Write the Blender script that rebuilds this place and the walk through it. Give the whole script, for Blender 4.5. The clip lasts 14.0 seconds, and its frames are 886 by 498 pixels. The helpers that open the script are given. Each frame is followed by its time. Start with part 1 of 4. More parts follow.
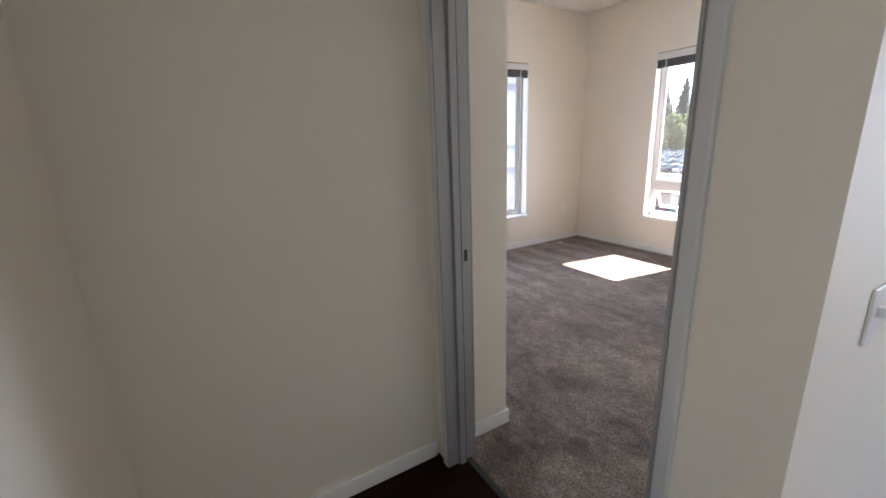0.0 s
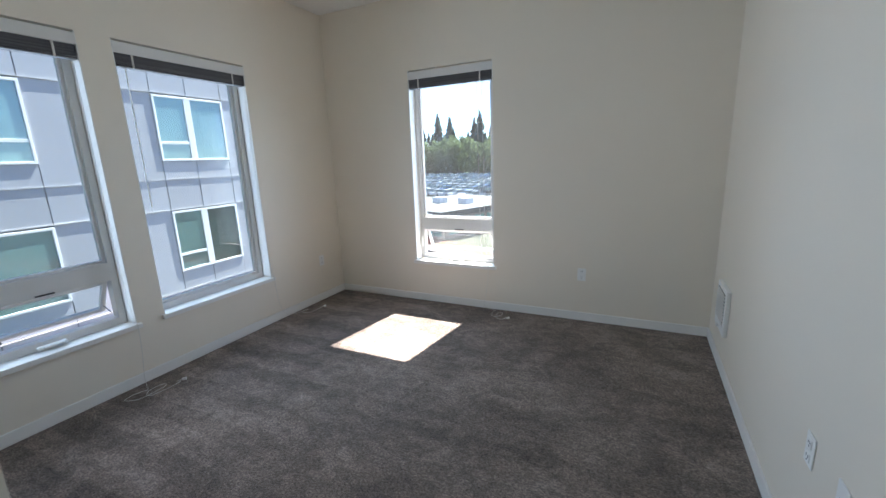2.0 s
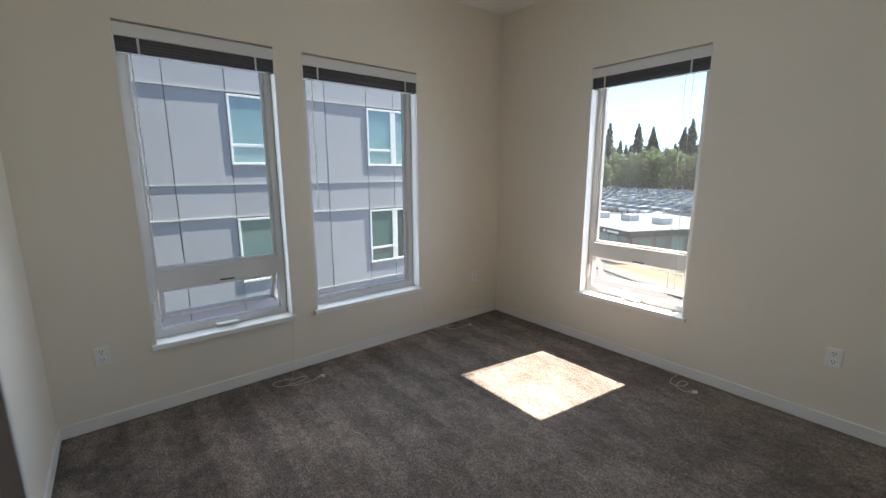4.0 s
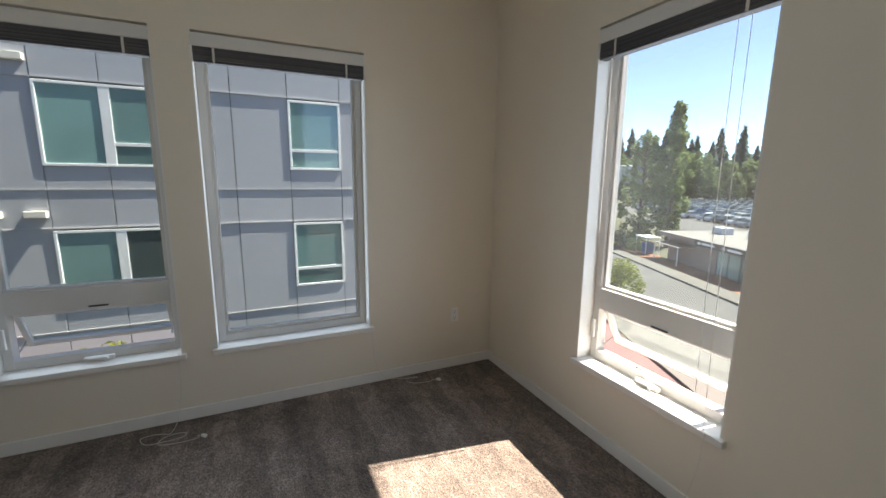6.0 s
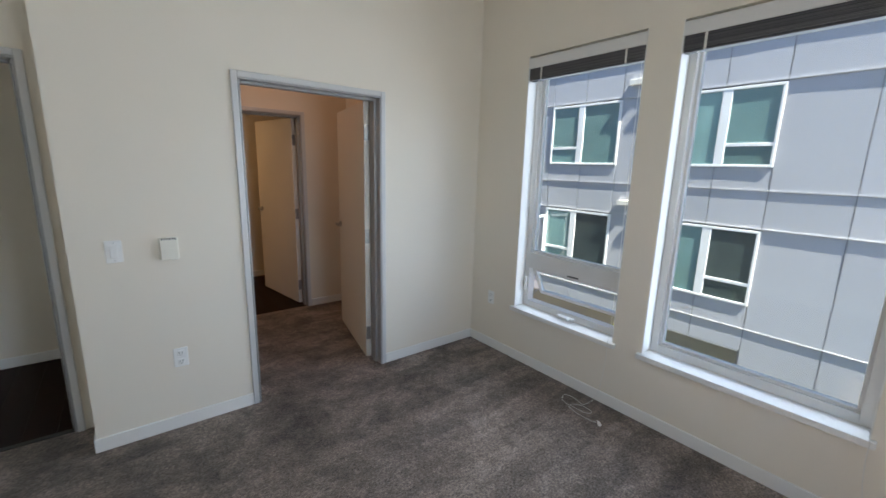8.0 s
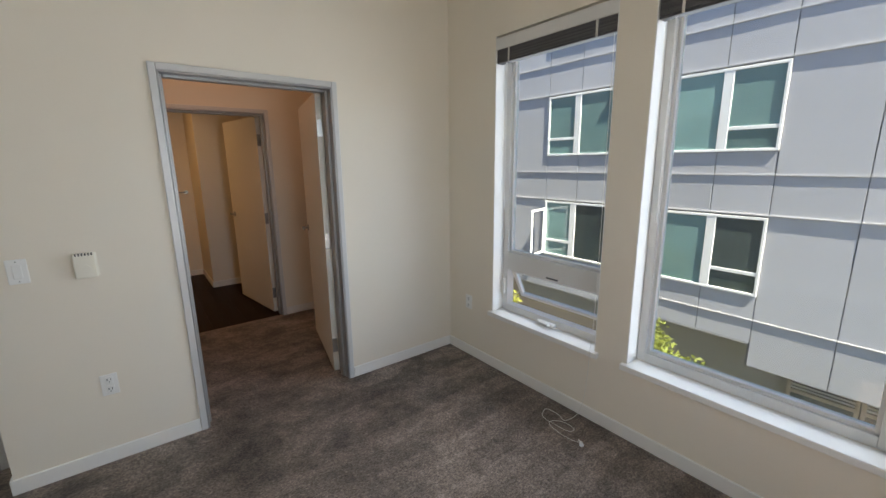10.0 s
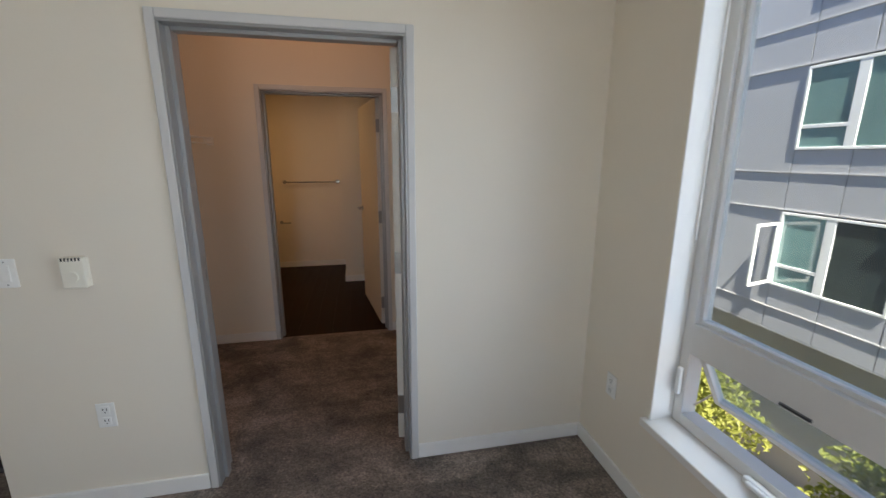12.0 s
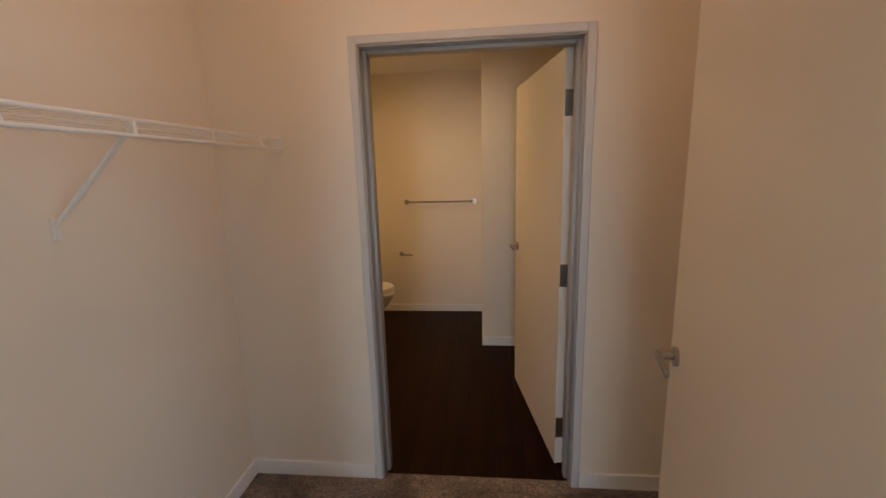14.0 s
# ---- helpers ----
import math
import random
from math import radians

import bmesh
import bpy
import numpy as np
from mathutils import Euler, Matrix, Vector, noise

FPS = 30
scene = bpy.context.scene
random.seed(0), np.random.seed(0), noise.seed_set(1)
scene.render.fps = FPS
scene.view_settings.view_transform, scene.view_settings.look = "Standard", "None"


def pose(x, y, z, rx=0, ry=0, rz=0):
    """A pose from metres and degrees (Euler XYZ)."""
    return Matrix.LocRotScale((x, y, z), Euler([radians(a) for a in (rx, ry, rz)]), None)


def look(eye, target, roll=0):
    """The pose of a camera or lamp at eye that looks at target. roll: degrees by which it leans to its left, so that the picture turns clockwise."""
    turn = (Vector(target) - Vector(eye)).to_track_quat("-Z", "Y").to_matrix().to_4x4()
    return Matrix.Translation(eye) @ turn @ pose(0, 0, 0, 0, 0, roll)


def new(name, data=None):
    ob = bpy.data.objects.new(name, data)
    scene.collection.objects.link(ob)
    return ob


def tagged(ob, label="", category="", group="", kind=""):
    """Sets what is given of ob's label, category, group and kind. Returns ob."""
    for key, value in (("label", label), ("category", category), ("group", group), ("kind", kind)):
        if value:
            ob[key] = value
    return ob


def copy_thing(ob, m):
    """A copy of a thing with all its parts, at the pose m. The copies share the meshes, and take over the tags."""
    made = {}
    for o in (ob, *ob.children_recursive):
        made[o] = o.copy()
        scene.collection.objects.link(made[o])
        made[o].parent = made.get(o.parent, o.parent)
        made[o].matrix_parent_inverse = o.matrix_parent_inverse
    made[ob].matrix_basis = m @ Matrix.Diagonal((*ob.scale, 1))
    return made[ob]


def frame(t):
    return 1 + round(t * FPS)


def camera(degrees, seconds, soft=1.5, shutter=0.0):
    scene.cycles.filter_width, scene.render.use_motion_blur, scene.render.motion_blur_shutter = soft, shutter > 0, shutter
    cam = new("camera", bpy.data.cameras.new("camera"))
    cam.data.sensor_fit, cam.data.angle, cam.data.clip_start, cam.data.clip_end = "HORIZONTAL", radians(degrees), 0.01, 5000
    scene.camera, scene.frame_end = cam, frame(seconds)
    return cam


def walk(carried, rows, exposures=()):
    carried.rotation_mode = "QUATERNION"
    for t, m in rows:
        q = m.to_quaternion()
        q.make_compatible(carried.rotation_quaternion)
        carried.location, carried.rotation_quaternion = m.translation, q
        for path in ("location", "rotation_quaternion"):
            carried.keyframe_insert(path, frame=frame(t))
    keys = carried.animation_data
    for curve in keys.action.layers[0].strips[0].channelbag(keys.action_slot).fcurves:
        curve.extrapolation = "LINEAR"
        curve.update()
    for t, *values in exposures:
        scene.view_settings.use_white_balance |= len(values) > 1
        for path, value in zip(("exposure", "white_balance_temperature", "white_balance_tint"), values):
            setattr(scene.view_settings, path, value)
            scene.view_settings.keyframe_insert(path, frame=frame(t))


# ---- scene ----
cam = camera(95.0, 14.0, shutter=0.12)
PATH = [
    (0, (0.314, 0.386, 1.472), (1.294, 2.051, 0.957), -2.1),
    (0.5, (0.636, 0.759, 1.492), (2.001, 2.16, 1.078), -1.6),
    (0.7, (0.708, 0.974, 1.54), (2.253, 2.137, 1.03), 0.3),
    (1, (0.844, 1.081, 1.527), (2.511, 2.106, 1.116), -2.5),
    (1.5, (1.121, 1.265, 1.517), (2.908, 2.058, 1.093), -2.9),
    (2, (1.423, 1.364, 1.524), (3.176, 2.221, 1.087), -2.2),
    (2.5, (1.612, 1.479, 1.563), (3.249, 2.554, 1.157), -0.9),
    (3, (1.72, 1.497, 1.573), (3.123, 2.868, 1.185), -0.4),
    (3.2, (1.755, 1.462, 1.556), (3.05, 2.938, 1.177), -0.4),
    (5.3, (2.794, 1.585, 1.524), (3.96, 3.168, 1.157), 0.1),
    (5.5, (3.011, 1.573, 1.53), (4.104, 3.208, 1.164), 0.6),
    (6, (3.386, 1.691, 1.556), (4.214, 3.478, 1.211), 0.6),
    (6.5, (3.676, 1.783, 1.543), (3.855, 3.745, 1.2), 0.7),
    (7, (3.984, 1.857, 1.573), (3.392, 3.732, 1.207), 1.0),
    (7.5, (4.089, 1.992, 1.554), (2.971, 3.609, 1.184), 1.4),
    (8, (4.187, 2.091, 1.573), (2.651, 3.306, 1.173), 1.5),
    (8.2, (4.242, 2.111, 1.571), (2.596, 3.17, 1.16), 1.5),
    (10.5, (4.075, 2.763, 1.558), (2.564, 4.003, 1.136), -0.2),
    (11, (3.964, 3.106, 1.546), (2.486, 4.385, 1.122), 0.9),
    (11.5, (3.747, 3.305, 1.541), (2.006, 4.186, 1.103), 0.7),
    (12, (3.36, 3.376, 1.543), (1.451, 3.775, 1.101), 0.2),
    (12.5, (2.932, 3.451, 1.532), (0.985, 3.493, 1.079), -0.2),
    (13, (2.503, 3.43, 1.536), (0.565, 3.29, 1.065), -0.6),
    (13.3, (2.236, 3.332, 1.543), (0.3, 3.161, 1.071), -0.9),
    (13.5, (2.071, 3.267, 1.55), (0.133, 3.095, 1.09), -1.0),
    (14, (1.644, 3.182, 1.531), (-0.309, 2.991, 1.144), -1.6),
]
EXPOSURES = [(0.0, 4.59, 7300, 24), (1.0, 4.51, 7200, 24), (2.0, 3.89, 6400, 13), (3.0, 3.62, 6700, 14), (5.5, 3.43, 7600, 15), (6.5, 3.23, 7400, 15), (7.5, 3.83, 7200, 15),
             (8.2, 4.0, 7000, 15), (10.5, 3.79, 8000, 17), (11.5, 3.65, 8000, 16), (12.0, 3.81, 7600, 17), (12.5, 4.01, 7100, 16), (13.2, 4.01, 7200, 16), (14.0, 4.69, 7300, 12)]
walk(cam, [(t, look(eye, target, roll)) for t, eye, target, roll in PATH], EXPOSURES)
SKY, SUN = 0.05, 2.05


# ---- light ----
CLOSET_W, BATH_W = 0.225, 0.36
LIGHT_N, LIGHT_E, LIGHT_L = 0.138, 0.17, 0.21
world = bpy.data.worlds.new("sky")
scene.world = world
world.use_nodes = True
wn = world.node_tree
sky = wn.nodes.new("ShaderNodeTexSky")
sky.sky_type = "NISHITA"
sky.sun_disc = False
sky.sun_elevation = radians(57.0)
sky.sun_rotation = radians(98.4)
sky.air_density, sky.dust_density, sky.ozone_density = 0.45, 0.1, 1.3
wn.nodes["Background"].inputs["Strength"].default_value = SKY
wn.links.new(sky.outputs["Color"], wn.nodes["Background"].inputs["Color"])
sun = new("sun", bpy.data.lights.new("sun", "SUN"))
sun.data.energy, sun.data.angle, sun.data.color = SUN, radians(0.5), (1.0, 0.975, 0.92)
sun.matrix_world = look((30, -4.4, 46.8), (0, 0, 0))
# the closet lamp is added to brighten and warm the closet; no fixture known
for nm, at, watts, tint in (("closet_lamp", (0.62, 3.0, 2.955), CLOSET_W, (1.0, 0.60, 0.38)), ("bathroom_lamp", (-1.3, 2.5, 2.375), BATH_W, (1.0, 0.63, 0.30))):
    lamp = new(nm, bpy.data.lights.new(nm, "AREA"))
    lamp.data.shape, lamp.data.size = "DISK", 0.26
    lamp.data.energy, lamp.data.color = watts, tint
    lamp.matrix_world = look(at, (at[0], at[1], 0))
# sky light entering through the four window openings: centre, inward direction, width, height, radiance
DAY = (0.59, 0.785, 1.0)
for nm, at, way, wd, hg, glow, tint in (("window_light_north", (2.478, 4.652, 1.40), (0, -1, 0), 0.84, 1.86, LIGHT_N, DAY), ("window_light_wide", (3.611, 4.652, 1.40), (0, -1, 0), 0.99, 1.86, LIGHT_N, DAY),
                                  ("window_light_east", (5.262, 3.073, 1.40), (-1, 0, 0), 0.85, 1.86, LIGHT_E, DAY), ("window_light_living", (5.262, -1.6, 1.45), (-1, 0, 0), 1.95, 1.85, LIGHT_L, (0.52, 0.76, 1.0))):
    lamp = new(nm, bpy.data.lights.new(nm, "AREA"))
    lamp.data.shape, lamp.data.size, lamp.data.size_y, lamp.data.spread = "RECTANGLE", wd, hg, radians(135)
    lamp.data.energy, lamp.data.color = glow * math.pi * wd * hg, tint
    lamp.matrix_world = look(at, (at[0] + way[0], at[1] + way[1], at[2]))


# ---- materials ----
def material(name, color, rough=0.6, metal=0.0, vary=0.08, scale=3.0, fine=60.0, bump=0.1, depth=0.002, random_tone=0.0, spec=0.5, stretch=(1, 1, 1)):
    """A painted or natural surface: tone varied at a broad and a fine scale, with fine relief."""
    m = bpy.data.materials.new(name)
    m.use_nodes = True
    t = m.node_tree
    n, l = t.nodes, t.links
    b = n["Principled BSDF"]
    b.inputs["Metallic"].default_value = metal
    b.inputs["Specular IOR Level"].default_value = spec
    co = n.new("ShaderNodeTexCoord")
    mp = n.new("ShaderNodeMapping")
    mp.inputs["Scale"].default_value = stretch
    l.new(co.outputs["Object"], mp.inputs["Vector"])
    big = n.new("ShaderNodeTexNoise")
    big.inputs["Scale"].default_value, big.inputs["Detail"].default_value = scale, 4.0
    small = n.new("ShaderNodeTexNoise")
    small.inputs["Scale"].default_value, small.inputs["Detail"].default_value = fine, 3.0
    l.new(mp.outputs["Vector"], big.inputs["Vector"])
    l.new(mp.outputs["Vector"], small.inputs["Vector"])
    add = n.new("ShaderNodeMath")
    add.operation = "MULTIPLY_ADD"
    add.inputs[1].default_value = 0.35
    l.new(small.outputs["Fac"], add.inputs[0])
    l.new(big.outputs["Fac"], add.inputs[2])
    ramp = n.new("ShaderNodeMapRange")
    ramp.inputs["From Min"].default_value, ramp.inputs["From Max"].default_value = 0.35, 1.0
    ramp.inputs["To Min"].default_value, ramp.inputs["To Max"].default_value = 1.0 - vary, 1.0 + vary
    l.new(add.outputs[0], ramp.inputs["Value"])
    tone = ramp.outputs["Result"]
    if random_tone:
        info = n.new("ShaderNodeObjectInfo")
        rr = n.new("ShaderNodeMapRange")
        rr.inputs["To Min"].default_value, rr.inputs["To Max"].default_value = 1.0 - random_tone, 1.0 + random_tone
        l.new(info.outputs["Random"], rr.inputs["Value"])
        mul = n.new("ShaderNodeMath")
        mul.operation = "MULTIPLY"
        l.new(tone, mul.inputs[0])
        l.new(rr.outputs["Result"], mul.inputs[1])
        tone = mul.outputs[0]
    sc = n.new("ShaderNodeVectorMath")
    sc.operation = "SCALE"
    sc.inputs[0].default_value = color[:3]
    l.new(tone, sc.inputs["Scale"])
    l.new(sc.outputs["Vector"], b.inputs["Base Color"])
    rr2 = n.new("ShaderNodeMapRange")
    rr2.inputs["To Min"].default_value, rr2.inputs["To Max"].default_value = max(0.02, rough - 0.08), min(1.0, rough + 0.08)
    l.new(big.outputs["Fac"], rr2.inputs["Value"])
    l.new(rr2.outputs["Result"], b.inputs["Roughness"])
    if bump:
        bp = n.new("ShaderNodeBump")
        bp.inputs["Strength"].default_value, bp.inputs["Distance"].default_value = bump, depth
        l.new(small.outputs["Fac"], bp.inputs["Height"])
        l.new(bp.outputs["Normal"], b.inputs["Normal"])
    return m


def carpet_material():
    m = bpy.data.materials.new("carpet")
    m.use_nodes = True
    t = m.node_tree
    n, l = t.nodes, t.links
    b = n["Principled BSDF"]
    b.inputs["Roughness"].default_value = 1.0
    b.inputs["Specular IOR Level"].default_value = 0.05
    b.inputs["Sheen Weight"].default_value = 0.12
    b.inputs["Sheen Roughness"].default_value = 0.6
    co = n.new("ShaderNodeTexCoord")

    def tex(scale, detail, stretch=(1, 1, 1), rough=0.5, warp=0.0):
        mp = n.new("ShaderNodeMapping")
        mp.inputs["Scale"].default_value = stretch
        x = n.new("ShaderNodeTexNoise")
        x.inputs["Scale"].default_value, x.inputs["Detail"].default_value = scale, detail
        x.inputs["Roughness"].default_value, x.inputs["Distortion"].default_value = rough, warp
        l.new(co.outputs["Object"], mp.inputs["Vector"])
        l.new(mp.outputs["Vector"], x.inputs["Vector"])
        return x.outputs["Fac"]

    def ramp(src, a, c, lo, hi):
        r = n.new("ShaderNodeMapRange")
        r.inputs["From Min"].default_value, r.inputs["From Max"].default_value = a, c
        r.inputs["To Min"].default_value, r.inputs["To Max"].default_value = lo, hi
        l.new(src, r.inputs["Value"])
        return r.outputs["Result"]

    def times(a, c):
        x = n.new("ShaderNodeMath")
        x.operation = "MULTIPLY"
        l.new(a, x.inputs[0])
        l.new(c, x.inputs[1])
        return x.outputs[0]
    wave = n.new("ShaderNodeTexWave")
    wave.wave_type, wave.bands_direction, wave.wave_profile = "BANDS", "X", "SIN"
    wave.inputs["Scale"].default_value, wave.inputs["Distortion"].default_value = 1.05, 2.6
    wave.inputs["Detail"].default_value, wave.inputs["Detail Scale"].default_value = 2.0, 0.9
    l.new(co.outputs["Object"], wave.inputs["Vector"])
    sep = n.new("ShaderNodeSeparateXYZ")
    l.new(co.outputs["Object"], sep.inputs["Vector"])
    reach = ramp(sep.outputs["Y"], 3.0, 3.6, 0.0, 1.0)
    band = n.new("ShaderNodeMath")
    band.operation = "MULTIPLY_ADD"
    l.new(ramp(wave.outputs["Fac"], 0.44, 0.56, -0.14, 0.11), band.inputs[0])
    l.new(reach, band.inputs[1])
    band.inputs[2].default_value = 1.0
    patches = ramp(tex(1.25, 6, (1, 1, 1), 0.65, 0.9), 0.36, 0.64, 0.74, 1.30)
    strokes = ramp(tex(2.2, 2, (2.6, 0.55, 1), 0.4, 0.5), 0.35, 0.65, 0.90, 1.10)
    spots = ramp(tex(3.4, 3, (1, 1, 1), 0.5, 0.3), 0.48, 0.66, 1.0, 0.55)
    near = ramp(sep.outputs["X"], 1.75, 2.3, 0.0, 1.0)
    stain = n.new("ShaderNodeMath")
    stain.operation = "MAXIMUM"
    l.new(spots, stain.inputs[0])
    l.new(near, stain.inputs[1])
    treads = ramp(tex(6.5, 3, (1.4, 0.8, 1), 0.6, 1.4), 0.40, 0.60, 0.84, 1.16)
    swirl = ramp(tex(24, 4, (1.5, 0.8, 1), 0.7, 0.6), 0.36, 0.64, 0.84, 1.16)
    tufts = tex(95, 3, (1.25, 0.8, 1), 0.75)
    clumps = tex(52, 3, (1.6, 0.8, 1), 0.7)
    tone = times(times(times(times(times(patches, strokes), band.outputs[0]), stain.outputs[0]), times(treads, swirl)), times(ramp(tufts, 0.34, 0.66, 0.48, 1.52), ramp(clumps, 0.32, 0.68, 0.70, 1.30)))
    sc = n.new("ShaderNodeVectorMath")
    sc.operation = "SCALE"
    sc.inputs[0].default_value = CARPET
    l.new(tone, sc.inputs["Scale"])
    l.new(sc.outputs["Vector"], b.inputs["Base Color"])
    mix = n.new("ShaderNodeMath")
    mix.operation = "ADD"
    l.new(tufts, mix.inputs[0])
    l.new(clumps, mix.inputs[1])
    bp = n.new("ShaderNodeBump")
    bp.inputs["Strength"].default_value, bp.inputs["Distance"].default_value = 0.8, 0.010
    l.new(mix.outputs[0], bp.inputs["Height"])
    l.new(bp.outputs["Normal"], b.inputs["Normal"])
    return m


def glass_material(name, color=(1, 1, 1), rough=0.0):
    m = bpy.data.materials.new(name)
    m.use_nodes = True
    t = m.node_tree
    n, l = t.nodes, t.links
    n.remove(n["Principled BSDF"])
    tr = n.new("ShaderNodeBsdfTransparent")
    tr.inputs["Color"].default_value = (*color, 1)
    gl = n.new("ShaderNodeBsdfGlossy")
    gl.inputs["Roughness"].default_value = rough
    lw = n.new("ShaderNodeLayerWeight")
    lw.inputs["Blend"].default_value = 0.5
    pw = n.new("ShaderNodeMath")
    pw.operation = "POWER"
    pw.inputs[1].default_value = 4.0
    fr = n.new("ShaderNodeMath")
    fr.operation = "MULTIPLY_ADD"
    fr.inputs[1].default_value, fr.inputs[2].default_value = 0.5, 0.025
    l.new(lw.outputs["Facing"], pw.inputs[0])
    l.new(pw.outputs[0], fr.inputs[0])
    mx = n.new("ShaderNodeMixShader")
    l.new(fr.outputs[0], mx.inputs["Fac"])
    l.new(tr.outputs["BSDF"], mx.inputs[1])
    l.new(gl.outputs["BSDF"], mx.inputs[2])
    # pale translucent veil put into the pane in place of haze over the view
    veil_scatter = n.new("ShaderNodeBsdfTranslucent")
    veil_noise = n.new("ShaderNodeTexNoise")
    veil_noise.inputs["Scale"].default_value, veil_noise.inputs["Detail"].default_value = 2.5, 3.0
    thin = n.new("ShaderNodeMath")
    thin.operation = "MULTIPLY"
    thin.inputs[1].default_value = 2.0 * HAZE_VEIL
    l.new(veil_noise.outputs["Fac"], thin.inputs[0])
    veil = n.new("ShaderNodeMixShader")
    l.new(thin.outputs[0], veil.inputs["Fac"])
    l.new(mx.outputs["Shader"], veil.inputs[1])
    l.new(veil_scatter.outputs["BSDF"], veil.inputs[2])
    l.new(veil.outputs["Shader"], n["Material Output"].inputs["Surface"])
    return m


HAZE_VEIL = 0.014                     # share of a pane made a pale veil, for haze outdoors and some dust
CARPET = (0.225, 0.178, 0.150)
M_WALL = material("wall_paint", (0.86, 0.785, 0.672), 0.62, vary=0.025, scale=1.3, fine=170, bump=0.12, depth=0.0015)
M_CEIL = material("ceiling_paint", (0.88, 0.86, 0.82), 0.8, vary=0.02, scale=1.5, fine=140, bump=0.2, depth=0.002)
M_TRIM = material("white_trim_paint", (0.88, 0.86, 0.82), 0.4, vary=0.03, scale=4, fine=90, bump=0.05)
M_FRAME = material("grey_steel_paint", (0.37, 0.365, 0.36), 0.36, 0.3, vary=0.02, scale=3, fine=120, bump=0.0, spec=1.0)
M_CASING = material("grey_casing_paint", (0.64, 0.63, 0.615), 0.35, vary=0.02, scale=3, fine=120, bump=0.0, spec=1.0)
M_DOOR = material("cream_door_paint", (0.76, 0.715, 0.64), 0.42, vary=0.025, scale=2, fine=110, bump=0.06, depth=0.0008)
M_VINYL = material("white_vinyl", (0.76, 0.745, 0.72), 0.35, vary=0.03, scale=5, fine=80, bump=0.02)
M_CHROME = material("satin_nickel", (0.40, 0.39, 0.375), 0.31, 1.0, vary=0.05, scale=20, fine=200, bump=0.02)
M_PLASTIC = material("white_plastic", (0.90, 0.89, 0.86), 0.35, vary=0.02, scale=9, fine=100, bump=0.0)
M_IVORY = material("ivory_plastic", (0.88, 0.84, 0.73), 0.4, vary=0.02, scale=9, fine=100, bump=0.0)
M_DARK = material("dark_plastic", (0.03, 0.03, 0.03), 0.4, vary=0.1, scale=9, fine=100, bump=0.0)
M_RUBBER = material("dark_threshold", (0.03, 0.028, 0.027), 0.6, vary=0.2, scale=9, fine=100, bump=0.1)
M_BLIND = material("dark_blind_slat", (0.10, 0.095, 0.10), 0.5, vary=0.12, scale=9, fine=100, bump=0.0, random_tone=0.35)
M_CORD = material("white_cord", (0.75, 0.73, 0.68), 0.7, vary=0.05, scale=30, fine=300, bump=0.1)
M_PORC = material("white_porcelain", (0.80, 0.79, 0.76), 0.12, vary=0.01, scale=3, fine=30, bump=0.0)
M_WOOD = material("dark_walnut_plank", (0.016, 0.0055, 0.003), 0.36, vary=0.35, scale=3, fine=22, bump=0.05, random_tone=0.16, stretch=(0.35, 4, 1), spec=0.06)
M_GAP = material("dark_floor_joint", (0.006, 0.0025, 0.0015), 0.8, vary=0.1, scale=9, fine=100, bump=0.0, spec=0.05)
M_CARPET = carpet_material()
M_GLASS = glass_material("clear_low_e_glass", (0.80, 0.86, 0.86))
M_PANEL = material("grey_fibre_cement", (0.41, 0.41, 0.44), 0.75, vary=0.06, scale=0.5, fine=12, bump=0.0, random_tone=0.05)
M_BACK = material("dark_sheathing", (0.17, 0.17, 0.18), 0.9, vary=0.1, scale=1, fine=20)
M_FLASH = material("pale_metal_flashing", (0.442, 0.429, 0.429), 0.5, vary=0.05, scale=2, fine=30)
M_FWHITE = material("white_exterior_vinyl", (0.806, 0.806, 0.806), 0.4, vary=0.03, scale=2, fine=40, bump=0.0)
M_FGLASS = material("teal_window_pane", (0.153, 0.27, 0.261), 0.06, vary=0.25, scale=0.6, fine=3, bump=0.0, random_tone=0.35, spec=0.45)
M_FDARK = material("dark_window_pane", (0.048, 0.066, 0.062), 0.05, vary=0.25, scale=0.8, fine=3, bump=0.0, random_tone=0.3, spec=0.8)
M_VENT = material("cream_vent_hood", (0.72, 0.672, 0.6), 0.6, vary=0.05, scale=4, fine=40)
M_STUCCO = material("olive_grey_stucco", (0.289, 0.281, 0.238), 0.85, vary=0.1, scale=0.6, fine=50, bump=0.2)
M_TAN = material("tan_storefront", (0.416, 0.352, 0.288), 0.5, vary=0.06, scale=2, fine=40)
M_ASPHALT = material("asphalt", (0.12, 0.117, 0.115), 0.9, spec=0.12, vary=0.15, scale=0.08, fine=4, bump=0.2, depth=0.01)
M_GROUND = material("dry_ground", (0.10, 0.097, 0.07), 0.95, spec=0.08, vary=0.25, scale=0.05, fine=1.5, bump=0.2, depth=0.02)
M_CONC = material("pale_concrete", (0.14, 0.133, 0.122), 0.85, spec=0.2, vary=0.1, scale=0.3, fine=8, bump=0.1)
M_BRICKP = material("rose_brick_paving", (0.14, 0.087, 0.083), 0.85, vary=0.15, scale=0.6, fine=9, bump=0.2)
M_MULCH = material("red_mulch", (0.24, 0.11, 0.06), 0.95, vary=0.3, scale=0.8, fine=12, bump=0.5, depth=0.03)
M_YELLOW = material("yellow_kerb_paint", (0.42, 0.308, 0.07), 0.7, vary=0.1, scale=2, fine=20)
M_BROWNB = material("brown_building_wall", (0.23, 0.18, 0.16), 0.85, vary=0.1, scale=0.4, fine=10, bump=0.2)
